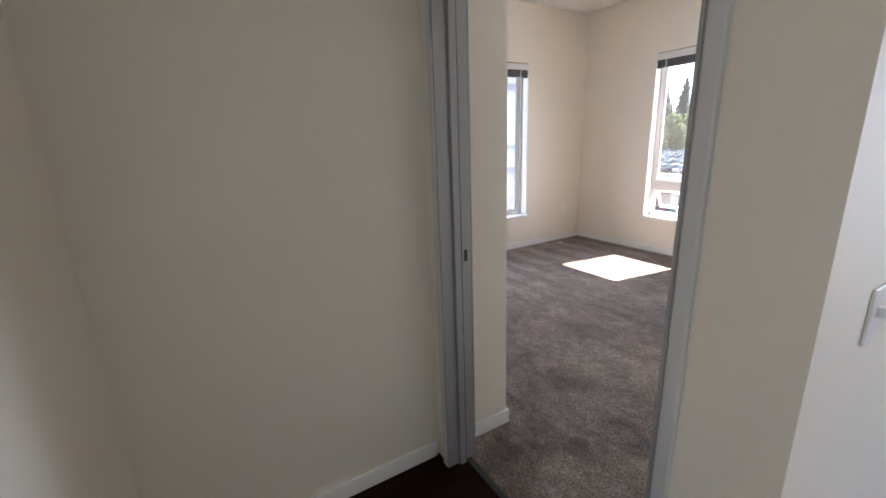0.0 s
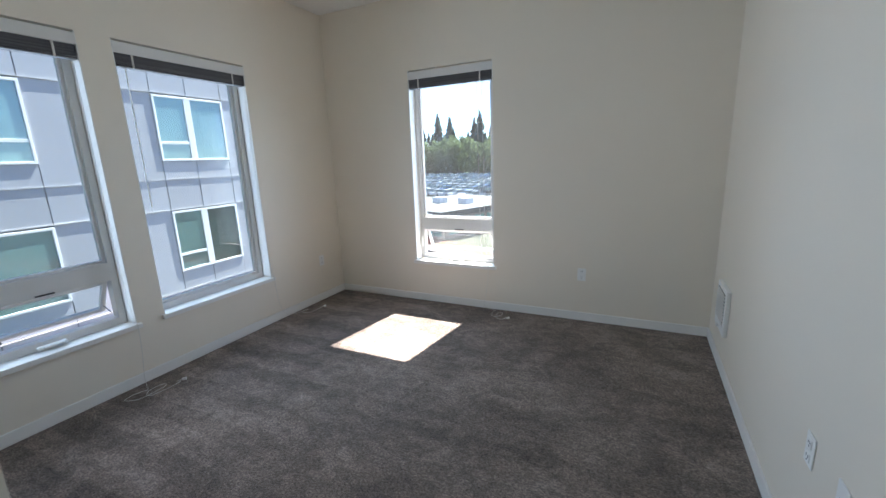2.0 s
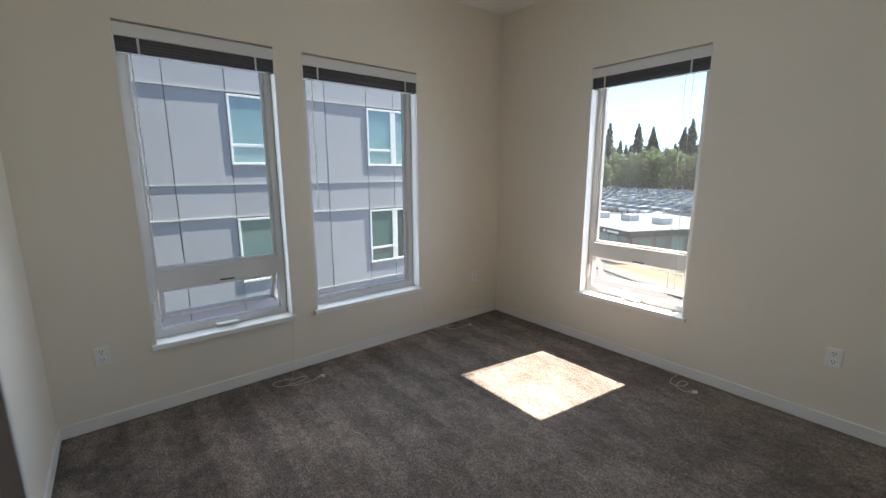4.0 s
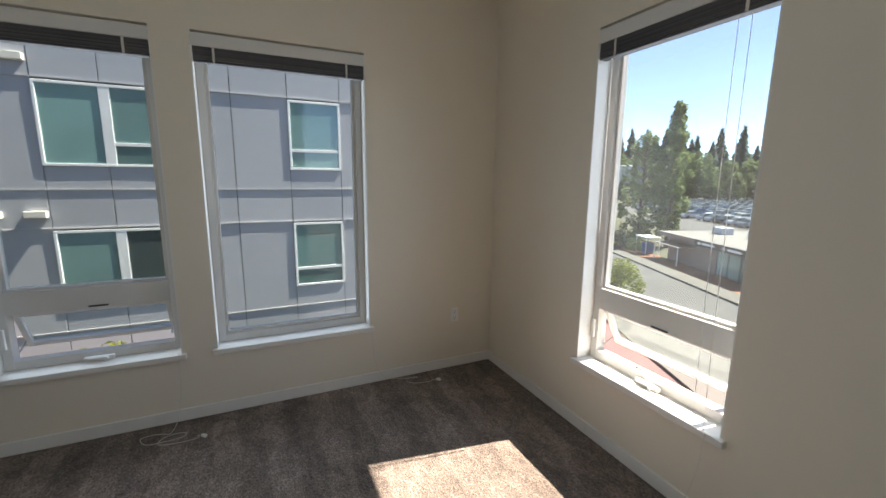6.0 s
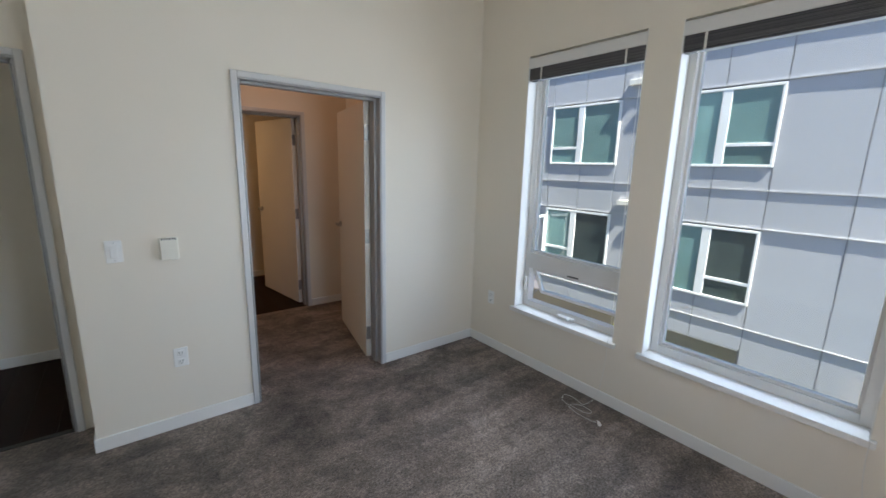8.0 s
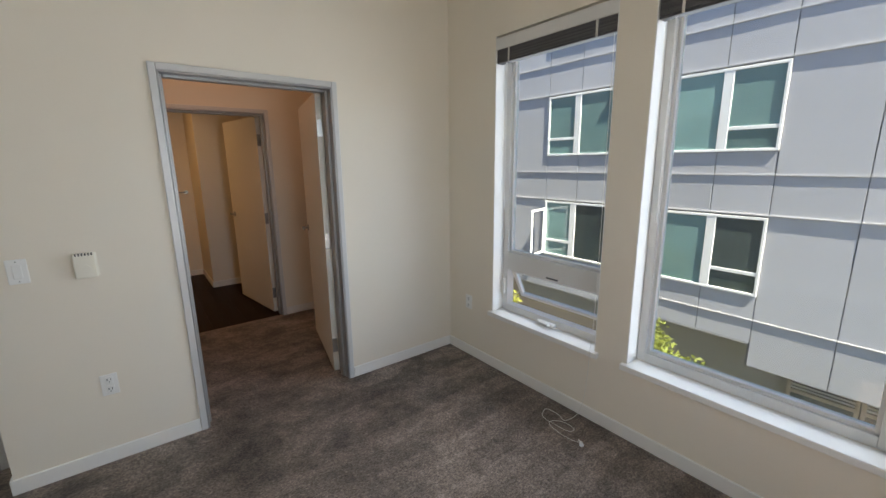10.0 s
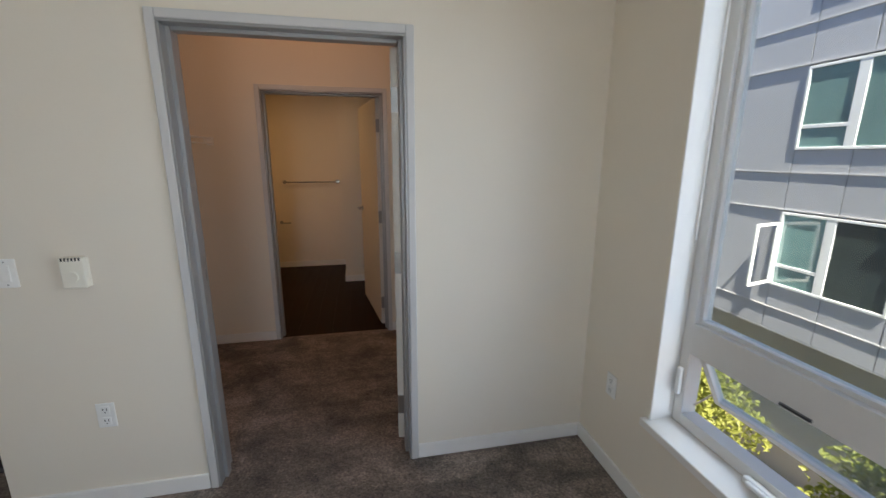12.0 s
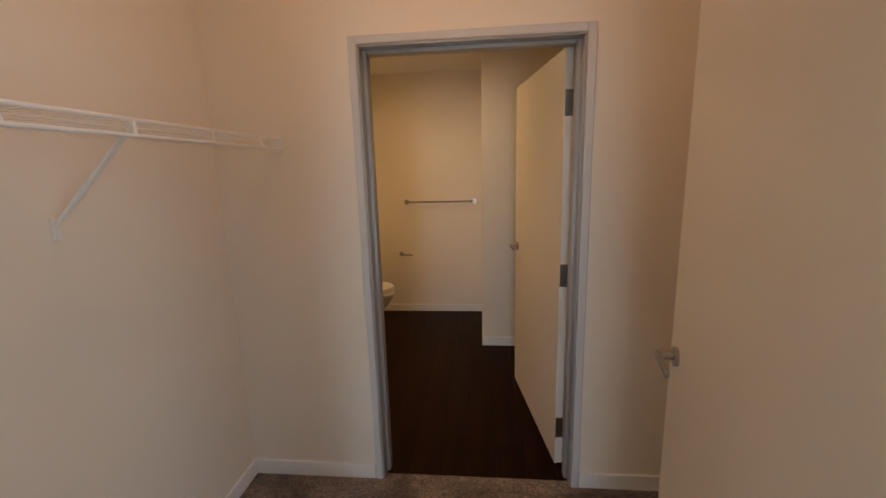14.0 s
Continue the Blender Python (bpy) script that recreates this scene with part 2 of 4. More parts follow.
M_ROOF = material("pale_flat_roof", (0.22, 0.21, 0.2), 0.9, spec=0.12, vary=0.1, scale=0.2, fine=5)
M_WHITEB = material("white_metal_cladding", (0.42, 0.45, 0.49), 0.6, vary=0.06, scale=0.1, fine=3)
M_BARK = material("tree_bark", (0.13, 0.10, 0.075), 0.95, vary=0.25, scale=3, fine=25, bump=0.5, depth=0.02)
M_LEAFY = material("yellow_green_leaf", (0.22, 0.25, 0.06), 0.55, vary=0.35, scale=2.5, fine=40, bump=0.0, spec=0.3)
M_LEAFP = material("poplar_leaf", (0.19, 0.24, 0.11), 0.55, vary=0.35, scale=0.6, fine=8, bump=0.0, spec=0.3)
M_FIR = material("fir_needles", (0.11, 0.15, 0.125), 0.8, vary=0.35, scale=0.25, fine=3, bump=0.0, random_tone=0.3, spec=0.2)
M_BROAD = material("broadleaf_foliage", (0.15, 0.19, 0.095), 0.7, vary=0.35, scale=0.3, fine=3, bump=0.0, random_tone=0.35, spec=0.2)
M_TYRE = material("tyre_rubber", (0.02, 0.02, 0.02), 0.8, vary=0.1)
M_CAR = [material("car_paint_" + nm, c, 0.25, vary=0.02, bump=0.0, spec=0.7) for nm, c in
         (("white", (0.5, 0.5, 0.52)), ("silver", (0.28, 0.29, 0.31)), ("grey", (0.17, 0.18, 0.2)), ("blue", (0.06, 0.12, 0.28)), ("dark", (0.025, 0.025, 0.03)))]


def translucent(m, share):
    """Let a leaf pass part of the light that falls on its far side."""
    n, l = m.node_tree.nodes, m.node_tree.links
    b = n["Principled BSDF"]
    tr = n.new("ShaderNodeBsdfTranslucent")
    l.new(b.inputs["Base Color"].links[0].from_socket, tr.inputs["Color"])
    mx = n.new("ShaderNodeMixShader")
    mx.inputs["Fac"].default_value = share
    l.new(b.outputs["BSDF"], mx.inputs[1])
    l.new(tr.outputs["BSDF"], mx.inputs[2])
    l.new(mx.outputs["Shader"], n["Material Output"].inputs["Surface"])


for m in (M_LEAFY, M_LEAFP, M_FIR, M_BROAD):
    translucent(m, 0.58)
for m, ior in ((M_FGLASS, 2.0), (M_FDARK, 1.5)):      # coated glazing
    m.node_tree.nodes["Principled BSDF"].inputs["IOR"].default_value = ior


# ---- building helpers ----
def box(bm, x0, x1, y0, y1, z0, z1, bevel=0.0):
    vs = bmesh.ops.create_cube(bm, size=1.0)["verts"]
    bmesh.ops.scale(bm, vec=(x1 - x0, y1 - y0, z1 - z0), verts=vs)
    bmesh.ops.translate(bm, vec=((x0 + x1) / 2, (y0 + y1) / 2, (z0 + z1) / 2), verts=vs)
    if bevel:
        es = {e for v in vs for e in v.link_edges}
        bmesh.ops.bevel(bm, geom=list(es), offset=bevel, segments=2, affect="EDGES", profile=0.5)
    return bm


def rod(bm, p, q, r, seg=10, r2=None):
    p, q = Vector(p), Vector(q)
    d = q - p
    m = Matrix.Translation((p + q) / 2) @ d.to_track_quat("Z", "Y").to_matrix().to_4x4()
    bmesh.ops.create_cone(bm, cap_ends=True, segments=seg, radius1=r, radius2=r if r2 is None else r2, depth=d.length, matrix=m)
    return bm


def one(*args, bevel=0.0):
    return box(bmesh.new(), *args, bevel=bevel)


def mesh_of(name, bm, mat, smooth=False):
    me = bpy.data.meshes.new(name)
    bm.normal_update()
    bm.to_mesh(me)
    bm.free()
    me.materials.append(mat)
    if smooth:
        for p in me.polygons:
            p.use_smooth = True
    return me


def part(name, bm, mat, parent=None, label="", smooth=False, at=None):
    ob = new(name, mesh_of(name, bm, mat, smooth))
    if parent:
        ob.parent = parent
    if at is not None:
        ob.matrix_basis = at
    if label:
        tagged(ob, label=label)
    return ob


def thing(name, label, category, at=None, group="", kind=""):
    ob = new(name)
    ob.empty_display_size = 0.1
    if at is not None:
        ob.matrix_basis = at
    return tagged(ob, label, category, group, kind)


def slab(name, boxes, mat, label, category, bevel=0.0):
    bm = bmesh.new()
    for b in boxes:
        box(bm, *b, bevel=bevel)
    return tagged(part(name, bm, mat), label, category, kind="structure")


def cable(name, pts, r, mat, parent=None, res=6):
    cu = bpy.data.curves.new(name, "CURVE")
    cu.dimensions, cu.bevel_depth, cu.bevel_resolution, cu.resolution_u = "3D", r, 2, res
    sp = cu.splines.new("NURBS")
    sp.points.add(len(pts) - 1)
    for k, p in enumerate(pts):
        sp.points[k].co = (*p, 1)
    sp.order_u, sp.use_endpoint_u = 4, True
    cu.materials.append(mat)
    ob = new(name, cu)
    if parent:
        ob.parent = parent
    return ob


# ---- rooms ----
XW, XE, YN, YS, H = 1.525, 5.165, 4.555, 0.78, 3.05
XD0, XD1 = 1.108, 1.236          # wall with the bedroom door
YR0, YR1 = 1.845, 1.995         # wall between hall and closet
XB0, XB1 = -0.26, -0.12         # wall between closet and bathroom
D1A, D1B = 0.818, 1.735         # clear openings of the three doors
D2A, D2B = 2.68, 3.585
D3A, D3B = 2.685, 3.59
DH, FW = 2.03, 0.045
W1 = (2.04, 2.915, 0.43, 2.375)
W2 = (3.105, 4.118, 0.43, 2.375)
W3 = (2.63, 3.515, 0.43, 2.375)
EO = 0.22                        # thickness of the outer walls

slab("floor", [(XB1, XE + EO, YS - 0.19, YN + EO, -0.25, -0.006), ], M_RUBBER, "concrete slab under the floor coverings", "floor")
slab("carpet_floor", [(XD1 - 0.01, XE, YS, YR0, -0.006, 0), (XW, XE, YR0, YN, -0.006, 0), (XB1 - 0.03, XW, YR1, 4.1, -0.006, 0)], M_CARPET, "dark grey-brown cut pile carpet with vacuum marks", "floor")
slab("ceiling", [(-0.12, XE + EO, -3.6, YN + EO, H, H + 0.2)], M_CEIL, "smooth white painted ceiling", "ceiling")
slab("ceiling_bathroom", [(-2.7, XB1, 1.5, 4.3, 2.47, 2.6)], M_CEIL, "lower white bathroom ceiling", "ceiling")


def wall_x(name, x0, x1, y0, y1, holes, z1=H, label="cream painted plaster wall", z0=-0.02):
    """A wall that runs along x, with holes (x0, x1, z0, z1)."""
    bs, x = [], x0
    for a, b, c, d in sorted(holes):
        bs.append((x, a, y0, y1, z0, z1))
        if c > 0.05:
            bs.append((a, b, y0, y1, z0, c))
        bs.append((a, b, y0, y1, d, z1))
        x = b
    bs.append((x, x1, y0, y1, z0, z1))
    return slab(name, bs, M_WALL, label, "wall")


def wall_y(name, x0, x1, y0, y1, holes, z1=H, label="cream painted plaster wall", z0=-0.02):
    bs, y = [], y0
    for a, b, c, d in sorted(holes):
        bs.append((x0, x1, y, a, z0, z1))
        if c > 0.05:
            bs.append((x0, x1, a, b, z0, c))
        bs.append((x0, x1, a, b, d, z1))
        y = b
    bs.append((x0, x1, y, y1, z0, z1))
    return slab(name, bs, M_WALL, label, "wall")


wall_x("wall_north", XW, XE, YN, YN + EO, [W1, W2], label="cream painted wall with two tall windows")
wall_y("wall_east", XE, XE + EO, YS - 0.193, YN + EO, [W3], label="cream painted wall with one tall window")
wall_x("wall_south", XD0, XE, YS - 0.193, YS, [], label="cream painted wall with a flush wall heater")
wall_y("wall_west", 1.38, XW, YR0, YN + EO, [(D2A - 0.035, D2B + 0.035, 0, DH + 0.035)], label="cream painted wall with the closet doorway")
wall_x("wall_return", -0.12, 1.38, YR0, YR1, [], label="cream painted wall between hall and closet")
wall_y("wall_entry", XD0, XD1, YS, YR0, [(D1A - 0.035 if D1A - 0.035 > YS else YS + 0.001, D1B + 0.035, 0, DH + 0.035)], label="cream painted wall with the bedroom doorway")
wall_y("wall_closet_back", XB0, XB1, 1.5, 4.3, [(D3A - 0.035, D3B + 0.035, 0, DH + 0.035)], label="cream painted wall with the bathroom doorway")
wall_x("wall_closet_north", XB1, 1.38, 4.1, 4.2, [])
wall_y("wall_hall_west", -0.12, -0.02, -3.6, YR0, [])
wall_y("wall_bath_west", -2.7, -2.584, 1.5, 4.3, [], z1=2.55)
wall_x("wall_bath_south", -2.584, XB0, 1.5, 1.6, [], z1=2.55)
wall_x("wall_bath_north", -2.584, XB0, 4.2, 4.3, [], z1=2.55)
slab("wall_bath_corner", [(-2.584, -1.717, 3.19, 4.2, -0.02, 2.52)], M_WALL, "cream painted boxed-out bathroom corner", "wall")
wall_x("wall_living_south", -0.12, XE + EO, -3.8, -3.6, [])
wall_y("wall_living_east", XE, XE + EO, -3.6, YS - 0.193, [(-2.6, -0.6, 0.5, 2.4)])


# ---- plank floors ----
def planks(x0, x1, y0, y1, parent, width=0.15, length=1.2, along="x"):
    """Long planks with narrow joints, each a piece of its own."""
    shared, rows = {}, 0
    u0, u1, v0, v1 = (x0, x1, y0, y1) if along == "x" else (y0, y1, x0, x1)
    v = v0
    while v < v1 - 0.01:
        w = min(width, v1 - v)
        u = u0 - (rows * 0.47 % 1.0) * length
        while u < u1 - 0.005:
            a, b = max(u, u0), min(u + length, u1)
            if b - a > 0.01:
                key = (round(b - a, 3), round(w, 3))
                if key not in shared:
                    sx, sy = (b - a - 0.001, w - 0.001)
                    if along != "x":
                        sx, sy = sy, sx
                    shared[key] = mesh_of("plank", one(-sx / 2, sx / 2, -sy / 2, sy / 2, 0, 0.008), M_WOOD)
                o = new("plank", shared[key])
                o.parent = parent
                cu, cv = (a + b) / 2, v + w / 2
                o.matrix_basis = pose(*((cu, cv) if along == "x" else (cv, cu)), -0.006)
            u += length
        v += width
        rows += 1


hall_floor = slab("floor_hall", [(-0.12, XD1 - 0.01, YS - 0.193, YR0, -0.2, -0.006), (-0.12, XE, -3.6, YS - 0.193, -0.2, -0.006)], M_GAP, "dark walnut plank floor of the hall", "floor")
bath_floor = slab("floor_bathroom", [(-2.6, XB1 - 0.03, 1.55, 4.2, -0.2, -0.006)], M_GAP, "dark walnut plank floor of the bathroom", "floor")
slab("threshold_strip", [(XD1 - 0.045, XD1 - 0.012, D1A, D1B, -0.004, 0.006)], M_RUBBER, "dark carpet edge strip in the doorway", "trim", bevel=0.002)


# ---- baseboards ----
def baseboards(runs):
    for x0, y0, x1, y1, nx, ny in runs:
        t, h = 0.013, 0.08
        xs = sorted((x0, x1, x0 + nx * t, x1 + nx * t))
        ys = sorted((y0, y1, y0 + ny * t, y1 + ny * t))
        bm = one(xs[0], xs[-1], ys[0], ys[-1], 0.0, h, bevel=0.004)
        tagged(part("baseboard", bm, M_TRIM), "low cream painted baseboard along the wall", "baseboard", kind="structure")


F = FW + 0.002
baseboards([
    (XW, YN, XE, YN, 0, -1), (XE, YS, XE, YN - 0.013, -1, 0), (XD1 + 0.3, YS, XE - 0.013, YS, 0, 1),
    (XW, YR0 - 0.013, XW, D2A - F, 1, 0), (XW, D2B + F, XW, YN - 0.013, 1, 0),
    (XD1 + 0.014, YR0, XW, YR0, 0, -1),
    (-0.02, YR0, XD0 - 0.014, YR0, 0, -1), (-0.02, -3.5, -0.02, YR0 - 0.013, 1, 0),
    (XB1, YR1, 1.38, YR1, 0, 1), (XB1, YR1 + 0.013, XB1, D3A - F, 1, 0), (XB1, D3B + F, XB1, 4.1, 1, 0),
    (-2.584, 1.6, -2.584, 3.19, 1, 0), (-2.57, 3.19, -1.717, 3.19, 0, -1), (-1.717, 3.177, -1.717, 4.2, 1, 0),
])


# ---- doors ----
def lever(parent, x, y, z, side, turn):
    """A round rose with a lever that points along -x of the leaf; side is the way out of the face."""
    h = part("lever_handle", bmesh.new(), M_CHROME, parent, "satin nickel lever handle")
    bm = bmesh.new()
    rod(bm, (x, y, z), (x, y + side * 0.009, z), 0.027, 24)
    rod(bm, (x, y + side * 0.009, z), (x, y + side * 0.05, z), 0.010, 16)
    box(bm, *sorted((x + 0.013, x - turn * 0.115)), *sorted((y + side * 0.041, y + side * 0.053)), z - 0.011, z + 0.011, bevel=0.004)
    bm.to_mesh(h.data)
    bm.free()
    return h


def door(name, label, x0, x1, a, b, hinge, room, angle, swing):
    """A steel frame in a wall from x0 to x1 with a clear opening a..b, and a flush leaf. hinge: y of the pivot side; room: the face (x0 or x1) on
    which the pivot sits; angle: heading of the open leaf in degrees."""
    root = thing(name, label, "door", kind="structure")
    fx0, fx1 = x0 - 0.012, x1 + 0.012
    bev = 0.005
    inward = 1 if room == x0 else -1
    s0, s1 = sorted((room + inward * 0.062 - inward * 0.012, (x1 if room == x0 else x0) - inward * 0.045))
    cw, gap = 0.034, 0.011       # casing width and its distance from the opening
    for e, sy in ((a, 1), (b, -1)):
        j = part("jamb", one(fx0 + 0.002, fx1 - 0.002, *sorted((e - sy * 0.03, e)), 0, DH - 0.0005, bevel=bev), M_FRAME, root, "grey painted steel jamb")
        part("stop", one(s0, s1, *sorted((e - sy * 0.004, e + sy * 0.016)), 0.001, DH + 0.003, bevel=bev), M_FRAME, j)
        ge = s0 - 0.004 if room == x0 else s1 - 0.002
        # thin dark strip along the edge of the stop
        part("gasket", one(ge, ge + 0.006, *sorted((e + sy * 0.0005, e + sy * 0.011)), 0.004, DH - 0.016), M_DARK, j, "thin dark strip along the stop")
        for wall, out in ((x0, -1), (x1, 1)):
            c = part("casing", one(*sorted((wall - out * 0.001, wall + out * 0.015)), *sorted((e - sy * gap, e - sy * (gap + cw))), 0, DH + gap + cw, bevel=0.004), M_CASING, root, "pale grey painted steel casing")
            part("edge_bead", one(*sorted((wall + out * 0.006, wall + out * 0.0135)), *sorted((e - sy * 0.0075, e + sy * 0.0015)), 0.002, DH - 0.001, bevel=0.003), M_FRAME, c)
    hd = part("head", one(fx0 + 0.002, fx1 - 0.002, a - 0.03, b + 0.03, DH, DH + 0.03, bevel=bev), M_FRAME, root, "grey painted steel frame head")
    part("stop", one(s0, s1, a + 0.017, b - 0.017, DH - 0.016, DH + 0.004, bevel=bev), M_FRAME, hd)
    for wall, out in ((x0, -1), (x1, 1)):
        c = part("casing", one(*sorted((wall - out * 0.001, wall + out * 0.015)), a - gap + 0.001, b + gap - 0.001, DH + gap, DH + gap + cw, bevel=0.004), M_CASING, root, "pale grey painted steel casing")
        part("edge_bead", one(*sorted((wall + out * 0.006, wall + out * 0.0135)), a, b, DH - 0.0015, DH + 0.0075, bevel=0.003), M_FRAME, c)
    L = b - a - 0.008
    py = hinge
    leaf = part("leaf", one(0.003, L, 0.0, 0.044, 0.012, DH - 0.004, bevel=0.002), M_DOOR, root, swing)
    leaf.matrix_basis = pose(room, py, 0, 0, 0, angle)
    lever(leaf, L - 0.068, 0.044, 1.01, 1, 1)
    lever(leaf, L - 0.068, 0.0, 1.01, -1, 1)
    part("latch_plate", one(L - 0.001, L + 0.002, 0.010, 0.034, 0.95, 1.07, bevel=0.0008), M_CHROME, leaf)
    for z in (0.22, 1.02, 1.80):
        bm = one(0.0005, 0.0035, 0.006, 0.043, z - 0.055, z + 0.055, bevel=0.001)
        rod(bm, (0.0, -0.006, z - 0.055), (0.0, -0.006, z + 0.055), 0.0075, 10)
        for dz in (-0.036, 0.0, 0.036):
            rod(bm, (-0.0005, 0.024 + (0.008 if dz else -0.008), z + dz), (0.001, 0.024 + (0.008 if dz else -0.008), z + dz), 0.004, 8)
        part("hinge", bm, M_CHROME, leaf, "satin steel hinge")
    sj = a if hinge > (a + b) / 2 else b
    sy = 1 if sj == a else -1
    rx = room + inward * 0.022
    bm = one(rx - 0.016, rx + 0.016, *sorted((sj - sy * 0.001, sj + sy * 0.0025)), 0.95, 1.07, bevel=0.001)
    sp = part("strike_plate", bm, M_CHROME, root, "satin steel strike plate")
    part("latch_hole", one(rx - 0.008, rx + 0.008, *sorted((sj + sy * 0.0015, sj + sy * 0.0035)), 0.985, 1.035), M_DARK, sp)
    return root


door("door_1", "open cream flush bedroom door in a grey steel frame", XD0, XD1, D1A, D1B, D1A, XD1, 2.0, "cream flush door leaf standing open")
door("door_2", "open cream flush closet door in a grey steel frame", 1.38, XW, D2A, D2B, D2B, 1.38, 168.3, "cream flush door leaf standing open")
door("door_3", "open cream flush bathroom door in a grey steel frame", XB0, XB1, D3A, D3B, D3B, XB0, 188.6, "cream flush door leaf standing open")


# ---- windows ----
def window(name, label, width, at, awning=True, crank_up=False):
    """Local frame: x along the wall, y outwards from the inner face, z up from the floor."""
    root = thing(name, label, "window", at, kind="structure")
    z0, z1 = 0.43, 2.375
    y0, y1 = 0.105, 0.175
    f = 0.052
    part("sill", one(-0.022, width + 0.022, -0.03, y0, z0 - 0.012, z0 + 0.022, bevel=0.004), M_TRIM, root, "white painted wooden sill board")
    for s, nm in ((0, "reveal"), (1, "reveal")):
        xa = width - 0.006 if s else 0.0
        part(nm, one(xa, xa + 0.006, 0.001, y0, z0 + 0.022, z1 - 0.001), M_TRIM, root)
    zs = z0 + 0.022
    fr = part("frame", one(0.006, f, y0, y1, zs, z1, bevel=0.003), M_VINYL, root, "white vinyl frame member")
    part("frame", one(width - f, width - 0.006, y0, y1, zs, z1, bevel=0.003), M_VINYL, root)
    part("frame", one(f, width - f, y0, y1, z1 - 0.06, z1, bevel=0.003), M_VINYL, root)
    part("frame", one(f, width - f, y0, y1, zs, zs + 0.05, bevel=0.003), M_VINYL, root)
    bot = zs + 0.05
    if awning:
        bot = 0.905
        rail = part("mid_rail", one(f, width - f, y0 - 0.004, y1, 0.775, bot, bevel=0.003), M_VINYL, root, "white vinyl transom rail")
        part("catch", one(width * 0.5 - 0.02, width * 0.5 + 0.075, y0 - 0.012, y0 - 0.003, 0.783, 0.793, bevel=0.002), M_DARK, rail)
        # top-hung sash, tilted out at the bottom
        sash = part("sash", bmesh.new(), M_VINYL, root, "white top-hung sash tilted open")
        a, b, h = f + 0.008, width - f - 0.008, 0.775 - zs - 0.055
        bm = bmesh.new()
        box(bm, a, a + 0.028, 0, 0.032, -h, 0, bevel=0.003)
        box(bm, b - 0.028, b, 0, 0.032, -h, 0, bevel=0.003)
        box(bm, a + 0.028, b - 0.028, 0, 0.032, -0.028, 0, bevel=0.003)
        box(bm, a + 0.028, b - 0.028, 0, 0.032, -h, -h + 0.028, bevel=0.003)
        bm.to_mesh(sash.data)
        bm.free()
        sash.matrix_basis = pose(0, y0 + 0.03, 0.772, 27, 0, 0)
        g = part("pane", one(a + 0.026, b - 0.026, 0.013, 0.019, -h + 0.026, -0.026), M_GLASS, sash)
        g.visible_shadow = False
        for xs in (a + 0.004, b - 0.012):
            part("stay_arm", rod(bmesh.new(), (xs, y0 + 0.045, zs + 0.09), (xs, y0 + 0.128, 0.772 - h * 0.72), 0.004, 6), M_CHROME, root)
        bm = bmesh.new()
        c = width * 0.5
        box(bm, c - 0.075, c + 0.075, y0 - 0.03, y0 + 0.002, zs, zs + 0.026, bevel=0.008)
        box(bm, c - 0.05, c + 0.045, y0 - 0.047, y0 - 0.028, zs + 0.012, zs + 0.026, bevel=0.006)
        rod(bm, (c + 0.045, y0 - 0.038, zs + 0.02), (c + 0.045, y0 - 0.065, zs + 0.022), 0.008, 10)
        if crank_up:
            rod(bm, (c + 0.02, y0 - 0.02, zs + 0.02), (c - 0.03, y0 - 0.045, zs + 0.10), 0.009, 10, 0.006)
            rod(bm, (c - 0.03, y0 - 0.045, zs + 0.10), (c - 0.05, y0 - 0.06, zs + 0.105), 0.009, 10)
        part("crank_operator", bm, M_PLASTIC, root, "white folding crank handle on the sill")
        part("sash_lock", one(0.014, 0.036, y0 - 0.018, y0 + 0.001, 0.58, 0.70, bevel=0.005), M_PLASTIC, root)
    gx0, gx1 = f, width - f
    for nm, aa in (("glazing_bead", (gx0, gx0 + 0.016, y0 + 0.018, y1 - 0.01, bot, z1 - 0.06)), ("glazing_bead", (gx1 - 0.016, gx1, y0 + 0.018, y1 - 0.01, bot, z1 - 0.06)),
                   ("glazing_bead", (gx0 + 0.016, gx1 - 0.016, y0 + 0.018, y1 - 0.01, bot, bot + 0.016))):
        part(nm, one(*aa, bevel=0.002), M_VINYL, root)
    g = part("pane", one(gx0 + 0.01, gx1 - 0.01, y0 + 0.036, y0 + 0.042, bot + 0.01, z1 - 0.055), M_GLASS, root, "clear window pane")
    g.visible_shadow = False
    return root


def blind(label, width, at):
    """A raised slatted blind under a white valance, with cords."""
    root = thing("window_blind", label, "blind", at, group="raised window blinds")
    z1 = 2.37
    part("valance", one(0.003, width - 0.003, -0.002, 0.010, z1 - 0.080, z1 - 0.009, bevel=0.003), M_VINYL, root, "cream valance")
    part("head_rail", one(0.008, width - 0.008, 0.012, 0.06, z1 - 0.055, z1 - 0.006, bevel=0.003), M_VINYL, root)
    n = 12
    me = mesh_of("slat", one(0.010, width - 0.010, 0.006, 0.056, -0.0022, 0.0022), M_BLIND)
    for k in range(n):
        o = new("slat", me)
        o.parent = root
        o.matrix_basis = pose(0, 0.001 * math.sin(k * 2.1), z1 - 0.082 - 0.0058 * k, 1.5 * math.sin(k * 1.7), 0, 0)
    zb = z1 - 0.082 - 0.0058 * n
    part("bottom_rail", one(0.010, width - 0.010, 0.004, 0.056, zb - 0.014, zb, bevel=0.003), M_BLIND, root)
    for xx in (0.11, width - 0.13):
        part("ladder_tape", one(xx, xx + 0.012, 0.001, 0.004, zb - 0.012, z1 - 0.08), M_CORD, root)
    return root


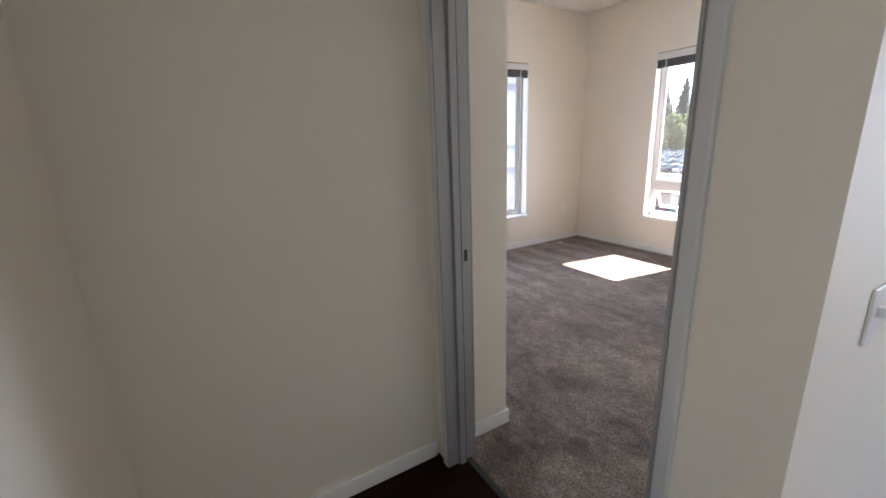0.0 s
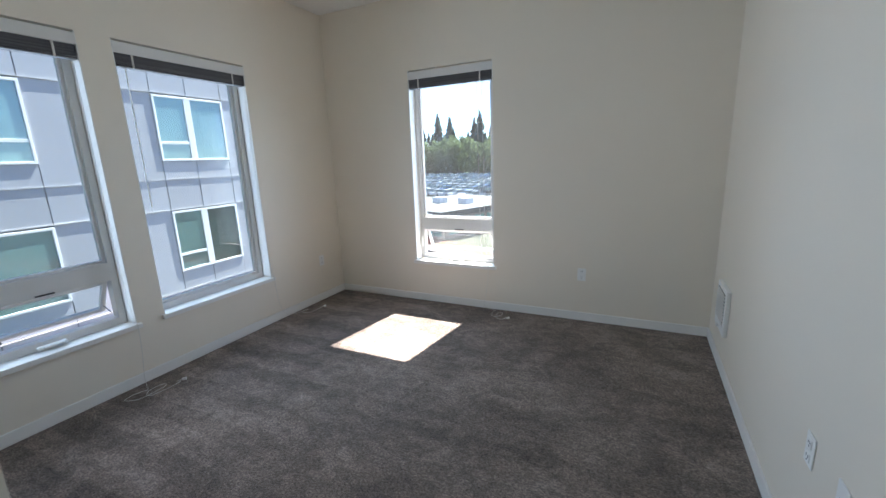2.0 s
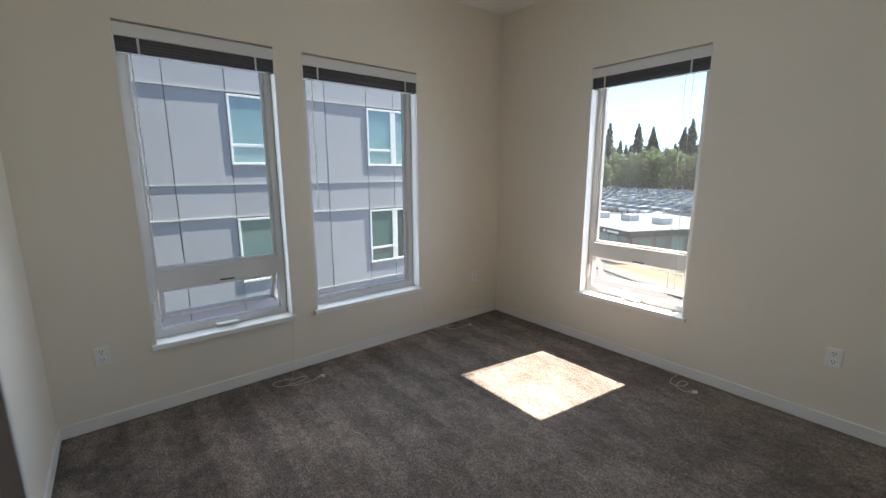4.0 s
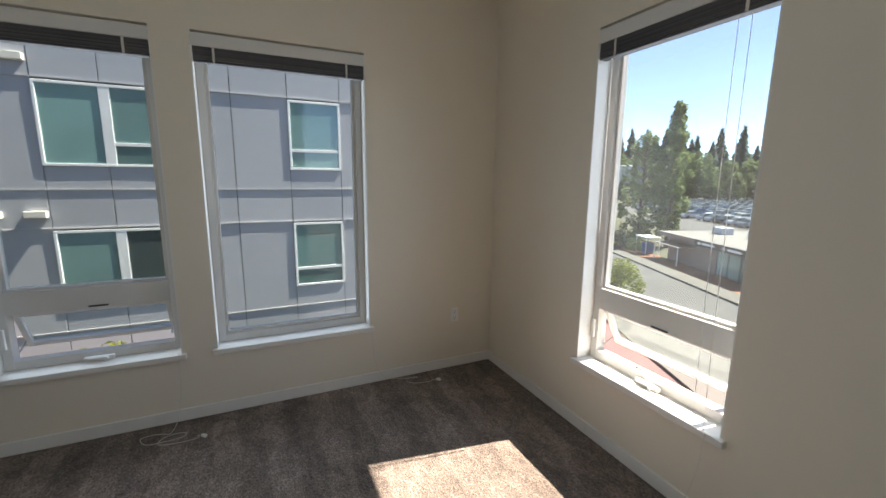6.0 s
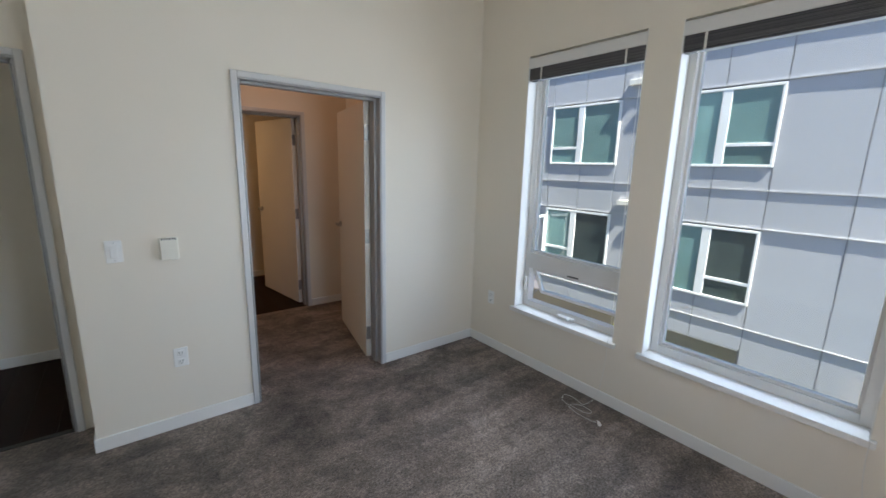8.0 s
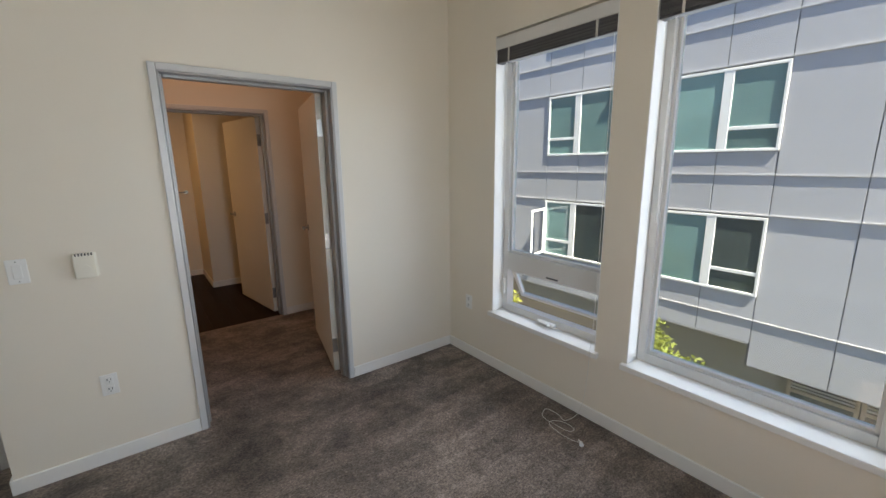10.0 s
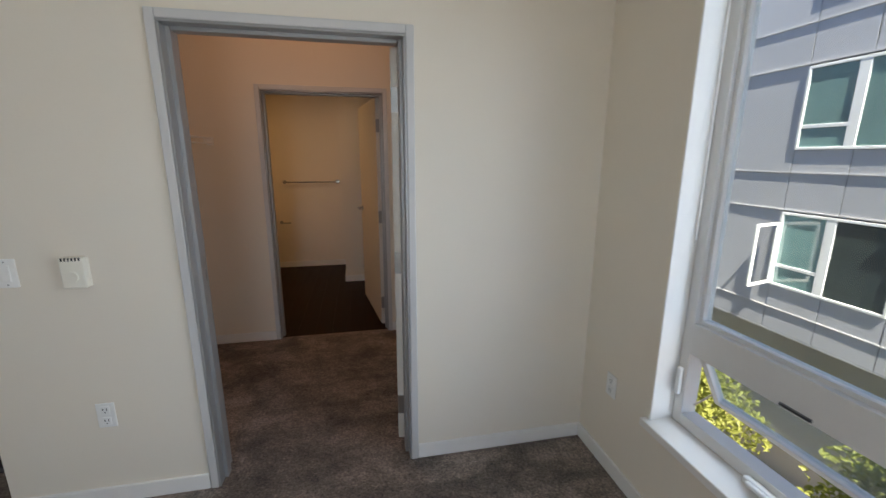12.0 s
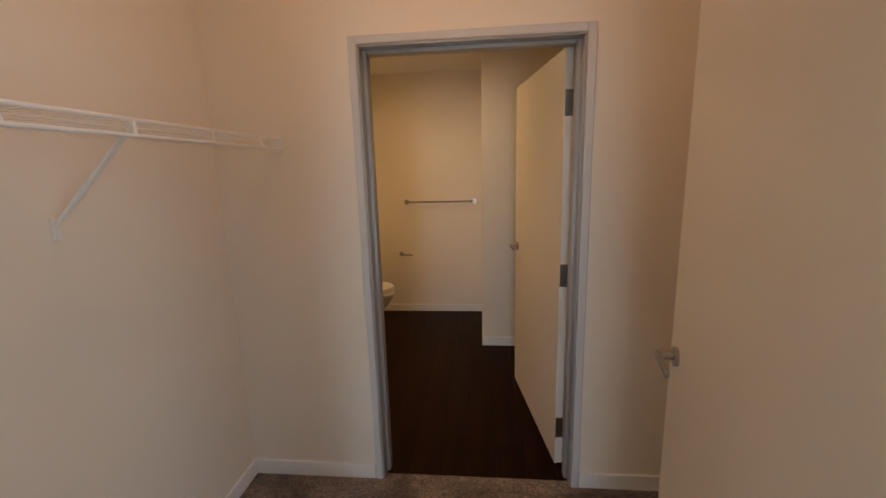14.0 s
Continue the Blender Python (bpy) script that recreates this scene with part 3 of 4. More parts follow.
ROOT1, ROOT2, ROOT3 = pose(W1[0], YN, 0), pose(W2[0], YN, 0), pose(XE, W3[1], 0, 0, 0, -90)
window("window_1", "tall white vinyl window with an open top-hung vent", W1[1] - W1[0], ROOT1)
window("window_2", "tall white vinyl picture window with a white sill", W2[1] - W2[0], ROOT2, awning=False)
window("window_3", "tall white vinyl window with an open vent and sunlit sill", W3[1] - W3[0], ROOT3, crank_up=True)
blind("raised dark slatted blind with cream valance, narrow north window", W1[1] - W1[0], ROOT1)
blind("raised dark slatted blind with cream valance, wide window", W2[1] - W2[0], ROOT2)
blind("raised dark slatted blind with cream valance, sunny east window", W3[1] - W3[0], ROOT3)


# ---- outdoors: ground and the block across the court ----
G = -6.2
slab("ground", [(-1500, 2500, -1500, 2500, G - 0.6, G - 0.03)], M_GROUND, "dry open ground reaching the horizon", "ground")


def quad_strip(name, pts, z, mat, label, category, thick=0.05):
    """A flat piece of ground with a straight outline."""
    bm = bmesh.new()
    low = [bm.verts.new((x, y, z - thick)) for x, y in pts]
    top = [bm.verts.new((x, y, z)) for x, y in pts]
    bm.faces.new(top)
    n = len(pts)
    for k in range(n):
        bm.faces.new((low[k], low[(k + 1) % n], top[(k + 1) % n], top[k]))
    bmesh.ops.recalc_face_normals(bm, faces=bm.faces)
    return tagged(part(name, bm, mat), label, category, kind="structure")


DX, DY = 0.40, 0.917            # the street's heading


def street(n, s):
    """n metres across the street, s metres along it."""
    return (n * DY + s * DX, -n * DX + s * DY)


quad_strip("road", [street(15.5, -40), street(21.6, -40), street(21.6, 160), street(15.5, 160)], G, M_ASPHALT, "grey asphalt street", "road")
quad_strip("pavement", [street(21.6, -40), street(23.2, -40), street(23.2, 160), street(21.6, 160)], G + 0.14, M_CONC, "pale concrete pavement beyond the street", "pavement", 0.2)
quad_strip("planting_strip", [street(23.2, -40), street(25.4, -40), street(25.4, 120), street(23.2, 120)], G + 0.12, M_MULCH, "red mulch planting strip", "planting")
quad_strip("kerb", [street(15.32, 17), street(15.5, 17), street(15.5, 45), street(15.32, 45)], G + 0.14, M_YELLOW, "yellow painted kerb", "kerb", 0.2)
quad_strip("brick_pavement", [(5.6, -20), street(12, -18), street(12, 60), (12.5, 60), (12.5, 4.9), (5.6, 4.9)], G, M_BRICKP, "rose brick paving beside the building", "pavement")
quad_strip("pavement_near", [street(12, -18), street(15.3, -40), street(15.3, 60), street(12, 60)], G + 0.12, M_CONC, "pale concrete pavement beside the kerb", "pavement", 0.2)
quad_strip("court_paving", [(-40, 4.9), (12.5, 4.9), (12.5, 13.3), (-40, 13.3)], G, M_CONC, "pale concrete paving of the court", "pavement")
quad_strip("parking_lot", [street(42, 5), street(190, -30), street(190, 260), street(42, 110)], G, M_ASPHALT, "grey asphalt car park", "parking lot")

slab("wall_exterior", [(-22, 1.38, YN + 0.01, YN + EO + 0.004, G, 6.6), (1.38, XE + EO, YN + 0.01, YN + EO + 0.004, G, -0.255), (1.38, XE + EO, YN + 0.01, YN + EO + 0.004, H + 0.205, 6.6),
                       (XE + 0.01, XE + EO + 0.004, -18, YN + 0.01, G, -0.255), (XE + 0.01, XE + EO + 0.004, -18, YN + 0.01, H + 0.205, 6.6), (XE + 0.01, XE + EO + 0.004, -18, -3.81, -0.255, H + 0.205),
                       (-22, XE + 0.01, -18, YN + 0.01, 6.4, 6.6), (-22, XE + 0.01, -18, YN + 0.01, 3.3, 3.5)], M_STUCCO, "grey outer walls and roof of the own building", "wall")
FY = 12.3
block = thing("apartment_building", "grey panelled apartment block with white windows across the court", "building", pose(0, 0, 0))
part("wall", one(-22, 11.6, FY + 0.02, FY + 14, -2.2, 7.05), M_BACK, block)
part("wall", one(1.72, 11.58, FY + 0.021, FY + 0.8, -2.7, -2.2), M_BACK, block)
part("ground_floor_wall", one(-22, 11.5, FY + 1.0, FY + 14, G - 0.1, -2.2), M_STUCCO, block, "olive grey stucco ground floor")
part("roof_parapet", one(-22.1, 11.7, FY - 0.06, FY + 14.1, 7.05, 7.4, bevel=0.02), M_FLASH, block)
part("soffit", one(-22, 1.715, FY + 0.0, FY + 1.0, -2.23, -2.2), M_FLASH, block)
COLS = [-22, -19.6, -17.4, -15.5, -13.8, -11.9, -9.8, -7.9, -6.95, -5.95, -3.65, -2.6, -1.55, -0.32, 0.72, 1.75, 3.03, 4.22, 5.43, 6.6, 7.83, 8.72, 9.72, 11.58]
WINS = [(-19.6, -17.4, "d"), (-15.5, -13.8, "a"), (-11.9, -9.8, "d"), (-7.9, -5.95, "e"), (-3.65, -1.55, "e"), (-0.32, 1.75, "d"), (4.22, 5.43, "a"), (7.83, 9.72, "e")]
panel_mesh = {}
tilt = random.Random(17)          # panels hang slightly out of true


def panel(x0, x1, z0, z1):
    w, h = round(x1 - x0 - 0.02, 3), round(z1 - z0 - 0.016, 3)
    if w < 0.02 or h < 0.02:
        return
    if (w, h) not in panel_mesh:
        panel_mesh[(w, h)] = mesh_of("facade_panel", one(-w / 2, w / 2, 0, 0.018, -h / 2, h / 2, bevel=0.002), M_PANEL)
    o = new("facade_panel", panel_mesh[(w, h)])
    o.parent = block
    o.matrix_basis = pose((x0 + x1) / 2, FY, (z0 + z1) / 2, tilt.uniform(-0.25, 0.25), 0, tilt.uniform(-0.25, 0.25))


def facade_window(x0, x1, z0, z1, kind, dark):
    w = new("window")
    w.parent = block
    w.matrix_basis = pose(x0, FY, z0)
    W, Hh = x1 - x0, z1 - z0
    b = 0.055
    bm = bmesh.new()
    for q in ((0, W, 0, b), (0, W, Hh - b, Hh), (0, b, b, Hh - b), (W - b, W, b, Hh - b)):
        box(bm, q[0], q[1], -0.028, 0.03, q[2], q[3], bevel=0.006)
    lights = [(b, W - b, kind == "a")]
    if kind in "de":
        c = W * 0.53 if kind == "d" else W * 0.46
        box(bm, c - 0.09, c + 0.09, -0.024, 0.03, b, Hh - b, bevel=0.006)
        lights = [(b, c - 0.09, kind == "e"), (c + 0.09, W - b, kind == "d")]
    part("frame", bm, M_FWHITE, w)
    for k, (a, e, vent) in enumerate(lights):
        g = M_FDARK if dark < 3 and k == 1 else M_FGLASS
        lo = b
        if vent:
            bm = one(a, e, -0.022, 0.025, 0.42, 0.49, bevel=0.005)
            part("transom", bm, M_FWHITE, w)
            part("pane", one(a, e, -0.004, 0.008, b, 0.42), g, w)
            lo = 0.49
        part("pane", one(a, e, -0.002, 0.010, lo, Hh - b), g, w)


ROWS_Z = [(-1.7, 0.47), (1.25, 3.37), (4.15, 6.27)]
BANDS = [(0.47, 1.25), (3.37, 4.15), (6.27, 7.05)]
for x0, x1 in zip(COLS, COLS[1:]):
    panel(x0, x1, -2.7 if x0 > 1.7 else -2.2, -1.7)
    for z0, z1 in BANDS:
        panel(x0, x1, z0, z1)
    inside = [w for w in WINS if w[0] - 0.01 <= x0 and x1 <= w[1] + 0.01]
    for z0, z1 in ROWS_Z:
        panel(x0, x1, z0, z1 - 1.66 if inside else z1)
for k, (z0, z1) in enumerate(ROWS_Z):
    for j, (a, b, kind) in enumerate(WINS):
        facade_window(a, b, z1 - 1.66, z1 - 0.045, kind, k * 3)
for z in (-1.7, 0.47, 1.25, 3.37, 4.15, 6.27):
    part("flashing", one(-22, 11.6, FY - (0.026 if z in (0.47, 3.37, 6.27) else 0.018), FY + 0.01, z - 0.012, z + 0.012), M_FLASH, block, "thin pale metal flashing line")
for z in (0.70, 3.63, 6.53):
    for x in (-1.36, -0.69, -9.0, -8.3):
        part("vent_hood", one(x, x + 0.34, FY - 0.11, FY + 0.01, z, z + 0.13, bevel=0.008), M_VENT, block, "cream vent hood")
# open casement and ground-floor storefront
bm = bmesh.new()
for q in ((0, 0.06, 0, 1.35), (0.72, 0.78, 0, 1.35), (0.06, 0.72, 0, 0.06), (0.06, 0.72, 1.29, 1.35)):
    box(bm, q[0], q[1], -0.02, 0.02, q[2], q[3], bevel=0.005)
part("open_casement", bm, M_FWHITE, block, "white casement sash swung open", at=pose(-3.63, FY - 0.06, -1.15, 0, 0, -78))
for j, x in enumerate((2.30, 3.45, 4.60, 5.75, 6.90, 8.05)):
    sx = part("storefront", one(x, x + 1.13, FY + 0.93, FY + 1.02, G, -2.72, bevel=0.01), M_FDARK, block, "tan framed storefront bay")
    bm = bmesh.new()
    for q in ((0, 0.07, 0, 3.45), (1.06, 1.13, 0, 3.45), (0.07, 1.06, 3.38, 3.45), (0.07, 1.06, 2.86, 2.94), (0.07, 1.06, 1.85, 1.95)):
        box(bm, x + q[0], x + q[1], FY + 0.88, FY + 0.95, G + q[2], G + q[3], bevel=0.006)
    part("storefront_frame", bm, M_TAN, sx)
    for k in range(6):
        part("louvre", one(x + 0.07, x + 1.06, FY + 0.89, FY + 0.925, G + 2.96 + 0.07 * k, G + 3.0 + 0.07 * k), M_FLASH, sx)
part("wall_lamp", one(1.65, 1.77, FY + 0.86, FY + 1.0, -3.95, -3.7, bevel=0.01), M_FLASH, block, "small grey exterior wall lamp")


# ---- plants ----
def leaves(bm, rng, centre, radii, count, size, droop=0.3):
    for _ in range(count):
        while True:
            p = Vector((rng.uniform(-1, 1), rng.uniform(-1, 1), rng.uniform(-1, 1)))
            if 0.15 < p.length < 1:
                break
        p = Vector(centre) + Vector((p.x * radii[0], p.y * radii[1], p.z * radii[2]))
        q = Euler((rng.uniform(-1.2, 1.2), rng.uniform(-1.2, 1.2), rng.uniform(0, 6.3))).to_matrix()
        s = size * rng.uniform(0.6, 1.3)
        vs = [bm.verts.new(p + q @ Vector(v)) for v in ((0, -s, 0), (0.55 * s, 0, 0.12 * s), (0, s, -droop * s), (-0.55 * s, 0, 0.12 * s))]
        bm.faces.new(vs)


def tree(name, label, height, trunk, crown, leafmat, at, seed, size, count, spread=1.0, clumps=26, bare=0.3, group=""):
    """A tapered trunk with limbs; the crown is many leaf clumps with gaps."""
    rng = random.Random(seed)
    root = thing(name, label, "tree", at, group=group)
    bm = bmesh.new()
    rod(bm, (0, 0, -0.1), (0, 0, height * 0.55), trunk, 10, trunk * 0.6)
    rod(bm, (0, 0, height * 0.55), (0.1 * spread, 0, height * 0.93), trunk * 0.6, 8, trunk * 0.12)
    cm = bmesh.new()
    for k in range(clumps):
        u = (k + rng.random()) / clumps
        z = height * (bare + (1 - bare) * u)
        r = crown(u) * (0.45 + 0.6 * rng.random())
        ang = k * 2.4 + rng.random()
        c = Vector((r * math.cos(ang), r * math.sin(ang), z))
        rod(bm, (0, 0, max(0.1, z - 0.35 * r - 0.05 * height)), tuple(c), trunk * 0.22, 5, trunk * 0.05)
        cr = 0.28 * spread * (0.7 + 0.6 * rng.random())
        leaves(cm, rng, c, (cr, cr, cr * 1.2), count // clumps, size)
    part("trunk", bm, M_BARK, root)
    part("crown", cm, leafmat, root)
    return root


tree("court_tree", "young yellow-green leafy tree in the court", 5.08, 0.07, lambda u: 1.5 * math.sin(math.pi * (0.16 + 0.8 * u)), M_LEAFY, pose(1.3, 8.5, G), 3, 0.052, 14000, 1.05, 64, 0.2, "court trees")
tree("court_tree", "young yellow-green leafy tree in the court", 4.5, 0.07, lambda u: 1.25 * math.sin(math.pi * (0.16 + 0.8 * u)), M_LEAFY, pose(4.75, 10.2, G), 8, 0.052, 13000, 1.05, 64, 0.2, "court trees")
tree("court_tree", "young yellow-green leafy tree in the court", 4.8, 0.07, lambda u: 1.35 * math.sin(math.pi * (0.16 + 0.8 * u)), M_LEAFY, pose(-1.7, 8.5, G), 11, 0.052, 13000, 1.05, 64, 0.2, "court trees")
tree("shrub", "bright yellow-green shrub beside the street", 2.6, 0.05, lambda u: 1.2 * math.sin(math.pi * (0.25 + 0.7 * u)), M_LEAFY, pose(23.3, 18.9, G), 21, 0.12, 2200, 1.8, 22, 0.1)
tree("poplar", "tall narrow poplar beyond the street", 16.2, 0.28, lambda u: 1.7 * math.sin(math.pi * (0.22 + 0.74 * u)), M_LEAFP, pose(47.2, 33.6, G), 31, 0.17, 7600, 1.45, 120, 0.1)
tree("poplar", "broad leafy tree beside the poplar", 12.8, 0.22, lambda u: 2.6 * math.sin(math.pi * (0.2 + 0.72 * u)), M_LEAFP, pose(44.8, 35.6, G), 32, 0.17, 6500, 1.7, 90, 0.08)
for k in range(5):
    n, s = 24.3 + 0.5 * math.sin(k * 3.1), 46 + 2.6 * k
    x, y = street(n, s)
    tree("shrub", "low green shrub in the planting strip", 1.1 + 0.3 * (k % 3), 0.03, lambda u: 0.9, M_BROAD, pose(x, y, G + 0.1), 40 + k, 0.12, 700, 1.9, 12, 0.15, "planting strip shrubs")


def fir(height, seed):
    rng = random.Random(seed)
    root = thing("fir_tree", "dark green conifer in the distant tree belt", "tree", group="distant conifers")
    part("trunk", rod(bmesh.new(), (0, 0, 0), (0, 0, height), 0.35, 6, 0.04), M_BARK, root)
    bm = bmesh.new()
    tiers = 40
    for k in range(tiers):
        u = k / tiers
        r = (1 - u) ** 0.95 * height * 0.29 + 0.2
        for j in range(13):
            z = height * (0.06 + 0.94 * (u + rng.uniform(-0.02, 0.02)))
            a = rng.uniform(0, 6.283)
            rr = r * rng.uniform(0.45, 1.15)
            tip = Vector((rr * math.cos(a), rr * math.sin(a), z - rr * rng.uniform(0.1, 0.55)))
            roll = rng.uniform(-1.3, 1.3)
            side = (Vector((-math.sin(a), math.cos(a), 0)) * math.cos(roll) + Vector((0, 0, math.sin(roll)))) * (0.028 * height + 0.3)
            base = Vector((0, 0, z))
            mid = base.lerp(tip, 0.6)
            v = [bm.verts.new(p) for p in (base, mid + side, tip, mid - side)]
            bm.faces.new(v)
    part("crown", bm, M_FIR, root)
    return root


def broad(height, seed):
    root = tree("broadleaf_tree", "rounded green tree in the distant tree belt", height, 0.3, lambda u: height * 0.34 * math.sin(math.pi * (0.15 + 0.75 * u)), M_BROAD, pose(0, 0, 0), seed, 0.62, 2600, height * 0.3, 30, 0.15, "distant broadleaf trees")
    return root


rng = random.Random(5)
firs = [fir(25, 51), fir(21, 52), fir(27, 53)]
broads = [broad(17, 61), broad(21, 62)]
first = {id(o): True for o in firs + broads}
belt = []
for k in range(64):
    az = radians(8 + 44 * (k + 0.7 * rng.random()) / 64)
    d = rng.uniform(205, 250)
    belt.append((rng.choice(firs), d * math.cos(az), d * math.sin(az), rng.uniform(0.75, 1.35)))
for k in range(60):
    az = radians(8 + 44 * (k + 0.7 * rng.random()) / 60)
    d = rng.uniform(178, 204)
    belt.append((rng.choice(broads), d * math.cos(az), d * math.sin(az), rng.uniform(0.5, 0.85)))
for src, x, y, s in belt:
    m = pose(x, y, G, 0, 0, rng.uniform(0, 360))
    if first.pop(id(src), None):
        src.matrix_basis = m
        src.scale = (s, s, s)
    else:
        o = copy_thing(src, m)
        o.scale = (s, s, s)


# ---- shop, hall and cars beyond the street ----
shop = thing("shop_building", "low brown shop with a pale flat roof and dark fascia", "building", pose(36.15, 18.07, G, 0, 0, 66.4))
shop.scale = (1.0, 1.0, 0.79)
part("wall", one(0, 11.5, -13, 0, 0, 3.1), M_BROWNB, shop)
part("roof", one(-0.5, 12.0, -13.5, 0.9, 3.1, 3.5, bevel=0.03), M_ROOF, shop, "pale gravelled flat roof")
part("fascia", one(-0.55, 6.2, 0.85, 0.96, 2.85, 3.52), M_DARK, shop, "dark sign fascia")
part("roof_edge", one(6.2, 12.05, 0.9, 0.97, 3.05, 3.52), M_BROWNB, shop)
part("fascia", one(-0.62, -0.5, -13.5, 0.85, 2.85, 3.52), M_DARK, shop)
for x in (0.6, 3.6):
    part("sign_mark", rod(bmesh.new(), (x + 1.9, 0.95, 3.19), (x + 1.9, 0.99, 3.19), 0.17, 14), M_FWHITE, shop, "round white sign mark")
    part("sign_bar", one(x, x + 1.5, 0.96, 0.985, 3.08, 3.3), M_FWHITE, shop, "unreadable white sign lettering")
for k in range(3):
    w = part("shop_window", one(0.5 + 1.3 * k, 1.7 + 1.3 * k, -0.05, 0.04, 0.2, 2.6), M_FGLASS, shop)
    part("frame", one(1.71 + 1.3 * k, 1.79 + 1.3 * k, -0.05, 0.07, 0.0, 2.8), M_DARK, w)
for k in range(7):
    part("shop_window", one(-0.04, 0.05, -12.4 + 1.75 * k, -11.1 + 1.75 * k, 0.5, 2.5), M_FGLASS, shop)
part("awning", one(7.2, 11.2, 0.0, 1.7, 2.2, 2.32, bevel=0.02), M_TAN, shop, "flat pale canopy")
for x in (7.3, 11.1):
    part("awning_post", rod(bmesh.new(), (x, 1.6, 0.0), (x, 1.6, 2.22), 0.05, 8), M_FWHITE, shop)
for k in range(3):
    x = 2.5 + 3.2 * k
    u = part("roof_unit", one(x, x + 1.3, -6.5 + k, -5.3 + k, 3.5, 4.3, bevel=0.05), M_WHITEB, shop, "pale rooftop plant unit")
bx, by = street(24.9, 44.6)
shelter = thing("bin_shelter", "small pale roofed shelter beside the shop", "shelter", pose(bx, by, G + 0.12, 0, 0, 66.4))
part("roof", one(-1.1, 1.1, -0.8, 0.8, 1.75, 1.85, bevel=0.02), M_FWHITE, shelter)
for x in (-1.0, 1.0):
    for y in (-0.7, 0.7):
        part("post", rod(bmesh.new(), (x, y, 0), (x, y, 1.76), 0.04, 8), M_FWHITE, shelter)
can = thing("recycling_bin", "blue plastic recycling bin under the shelter", "bin", pose(bx, by, G + 0.12, 0, 0, 66.4))
part("body", one(-0.5, 0.5, -0.4, 0.4, 0.02, 1.1, bevel=0.05), M_CAR[3], can)
part("lid", one(-0.53, 0.53, -0.43, 0.43, 1.1, 1.2, bevel=0.03), M_CAR[3], can)
big = thing("warehouse", "long pale grey metal-clad hall in the distance", "building", pose(118, 122, G, 0, 0, -18))
part("wall", one(-30, 45, 0, 40, 0, 6.5), M_CONC, big)
part("roof", one(-31, 46, -1, 41, 6.5, 13.2, bevel=0.3), M_WHITEB, big, "pale blue-grey metal cladding")
for k in range(12):
    part("window", one(-28 + 6 * k, -24 + 6 * k, -0.1, 0.1, 2.2, 4.6), M_FDARK, big)


def car(k):
    root = thing("parked_car", ("white", "silver", "grey", "blue", "black")[k] + " parked car in the car park", "car", group="parked cars")
    prof = [(-2.2, 0.35), (-2.25, 0.75), (-2.1, 0.95), (-1.35, 1.0), (1.2, 1.0), (2.05, 0.85), (2.25, 0.65), (2.2, 0.35)]
    top = [(-1.75, 0.98), (-1.2, 1.42), (0.35, 1.45), (1.15, 1.0)]
    for nm, pr, w, mat, w2 in (("body", prof, 0.88, M_CAR[k], 0.88), ("cabin", top, 0.78, M_FDARK, 0.66)):
        bm = bmesh.new()
        lt = [bm.verts.new((x, -(w2 if z > 1.2 else w), z)) for x, z in pr]
        rt = [bm.verts.new((x, (w2 if z > 1.2 else w), z)) for x, z in pr]
        bm.faces.new(lt)
        bm.faces.new(rt[::-1])
        for i in range(len(pr)):
            j = (i + 1) % len(pr)
            bm.faces.new((lt[j], lt[i], rt[i], rt[j]))
        part(nm, bm, mat, root)
    part("roof_panel", one(-1.15, 0.35, -0.64, 0.64, 1.425, 1.475, bevel=0.02), M_CAR[k], root)
    for x in (-1.4, 1.4):
        for y in (-0.86, 0.86):
            part("wheel", rod(bmesh.new(), (x, y - 0.1, 0.33), (x, y + 0.1, 0.33), 0.33, 12), M_TYRE, root)
    return root


cars = [car(k) for k in range(5)]
used = set()
for row in range(10):
    n = 56 + 6.4 * row + (1.4 if row % 2 else 0.0)
    for j in range(80):
        s = 12 + 2.75 * j + row * 0.7
        x, y = street(n, s)
        if not 0.34 < y / x < 0.80 or y > 96 or rng.random() < 0.08:
            continue
        k = rng.choice((0, 0, 1, 1, 2, 3, 4))
        m = pose(x, y, G, 0, 0, -23.5 + (180 if rng.random() < 0.4 else 0) + rng.uniform(-2, 2))
        if k in used:
            copy_thing(cars[k], m)
        else:
            used.add(k)
            cars[k].matrix_basis = m


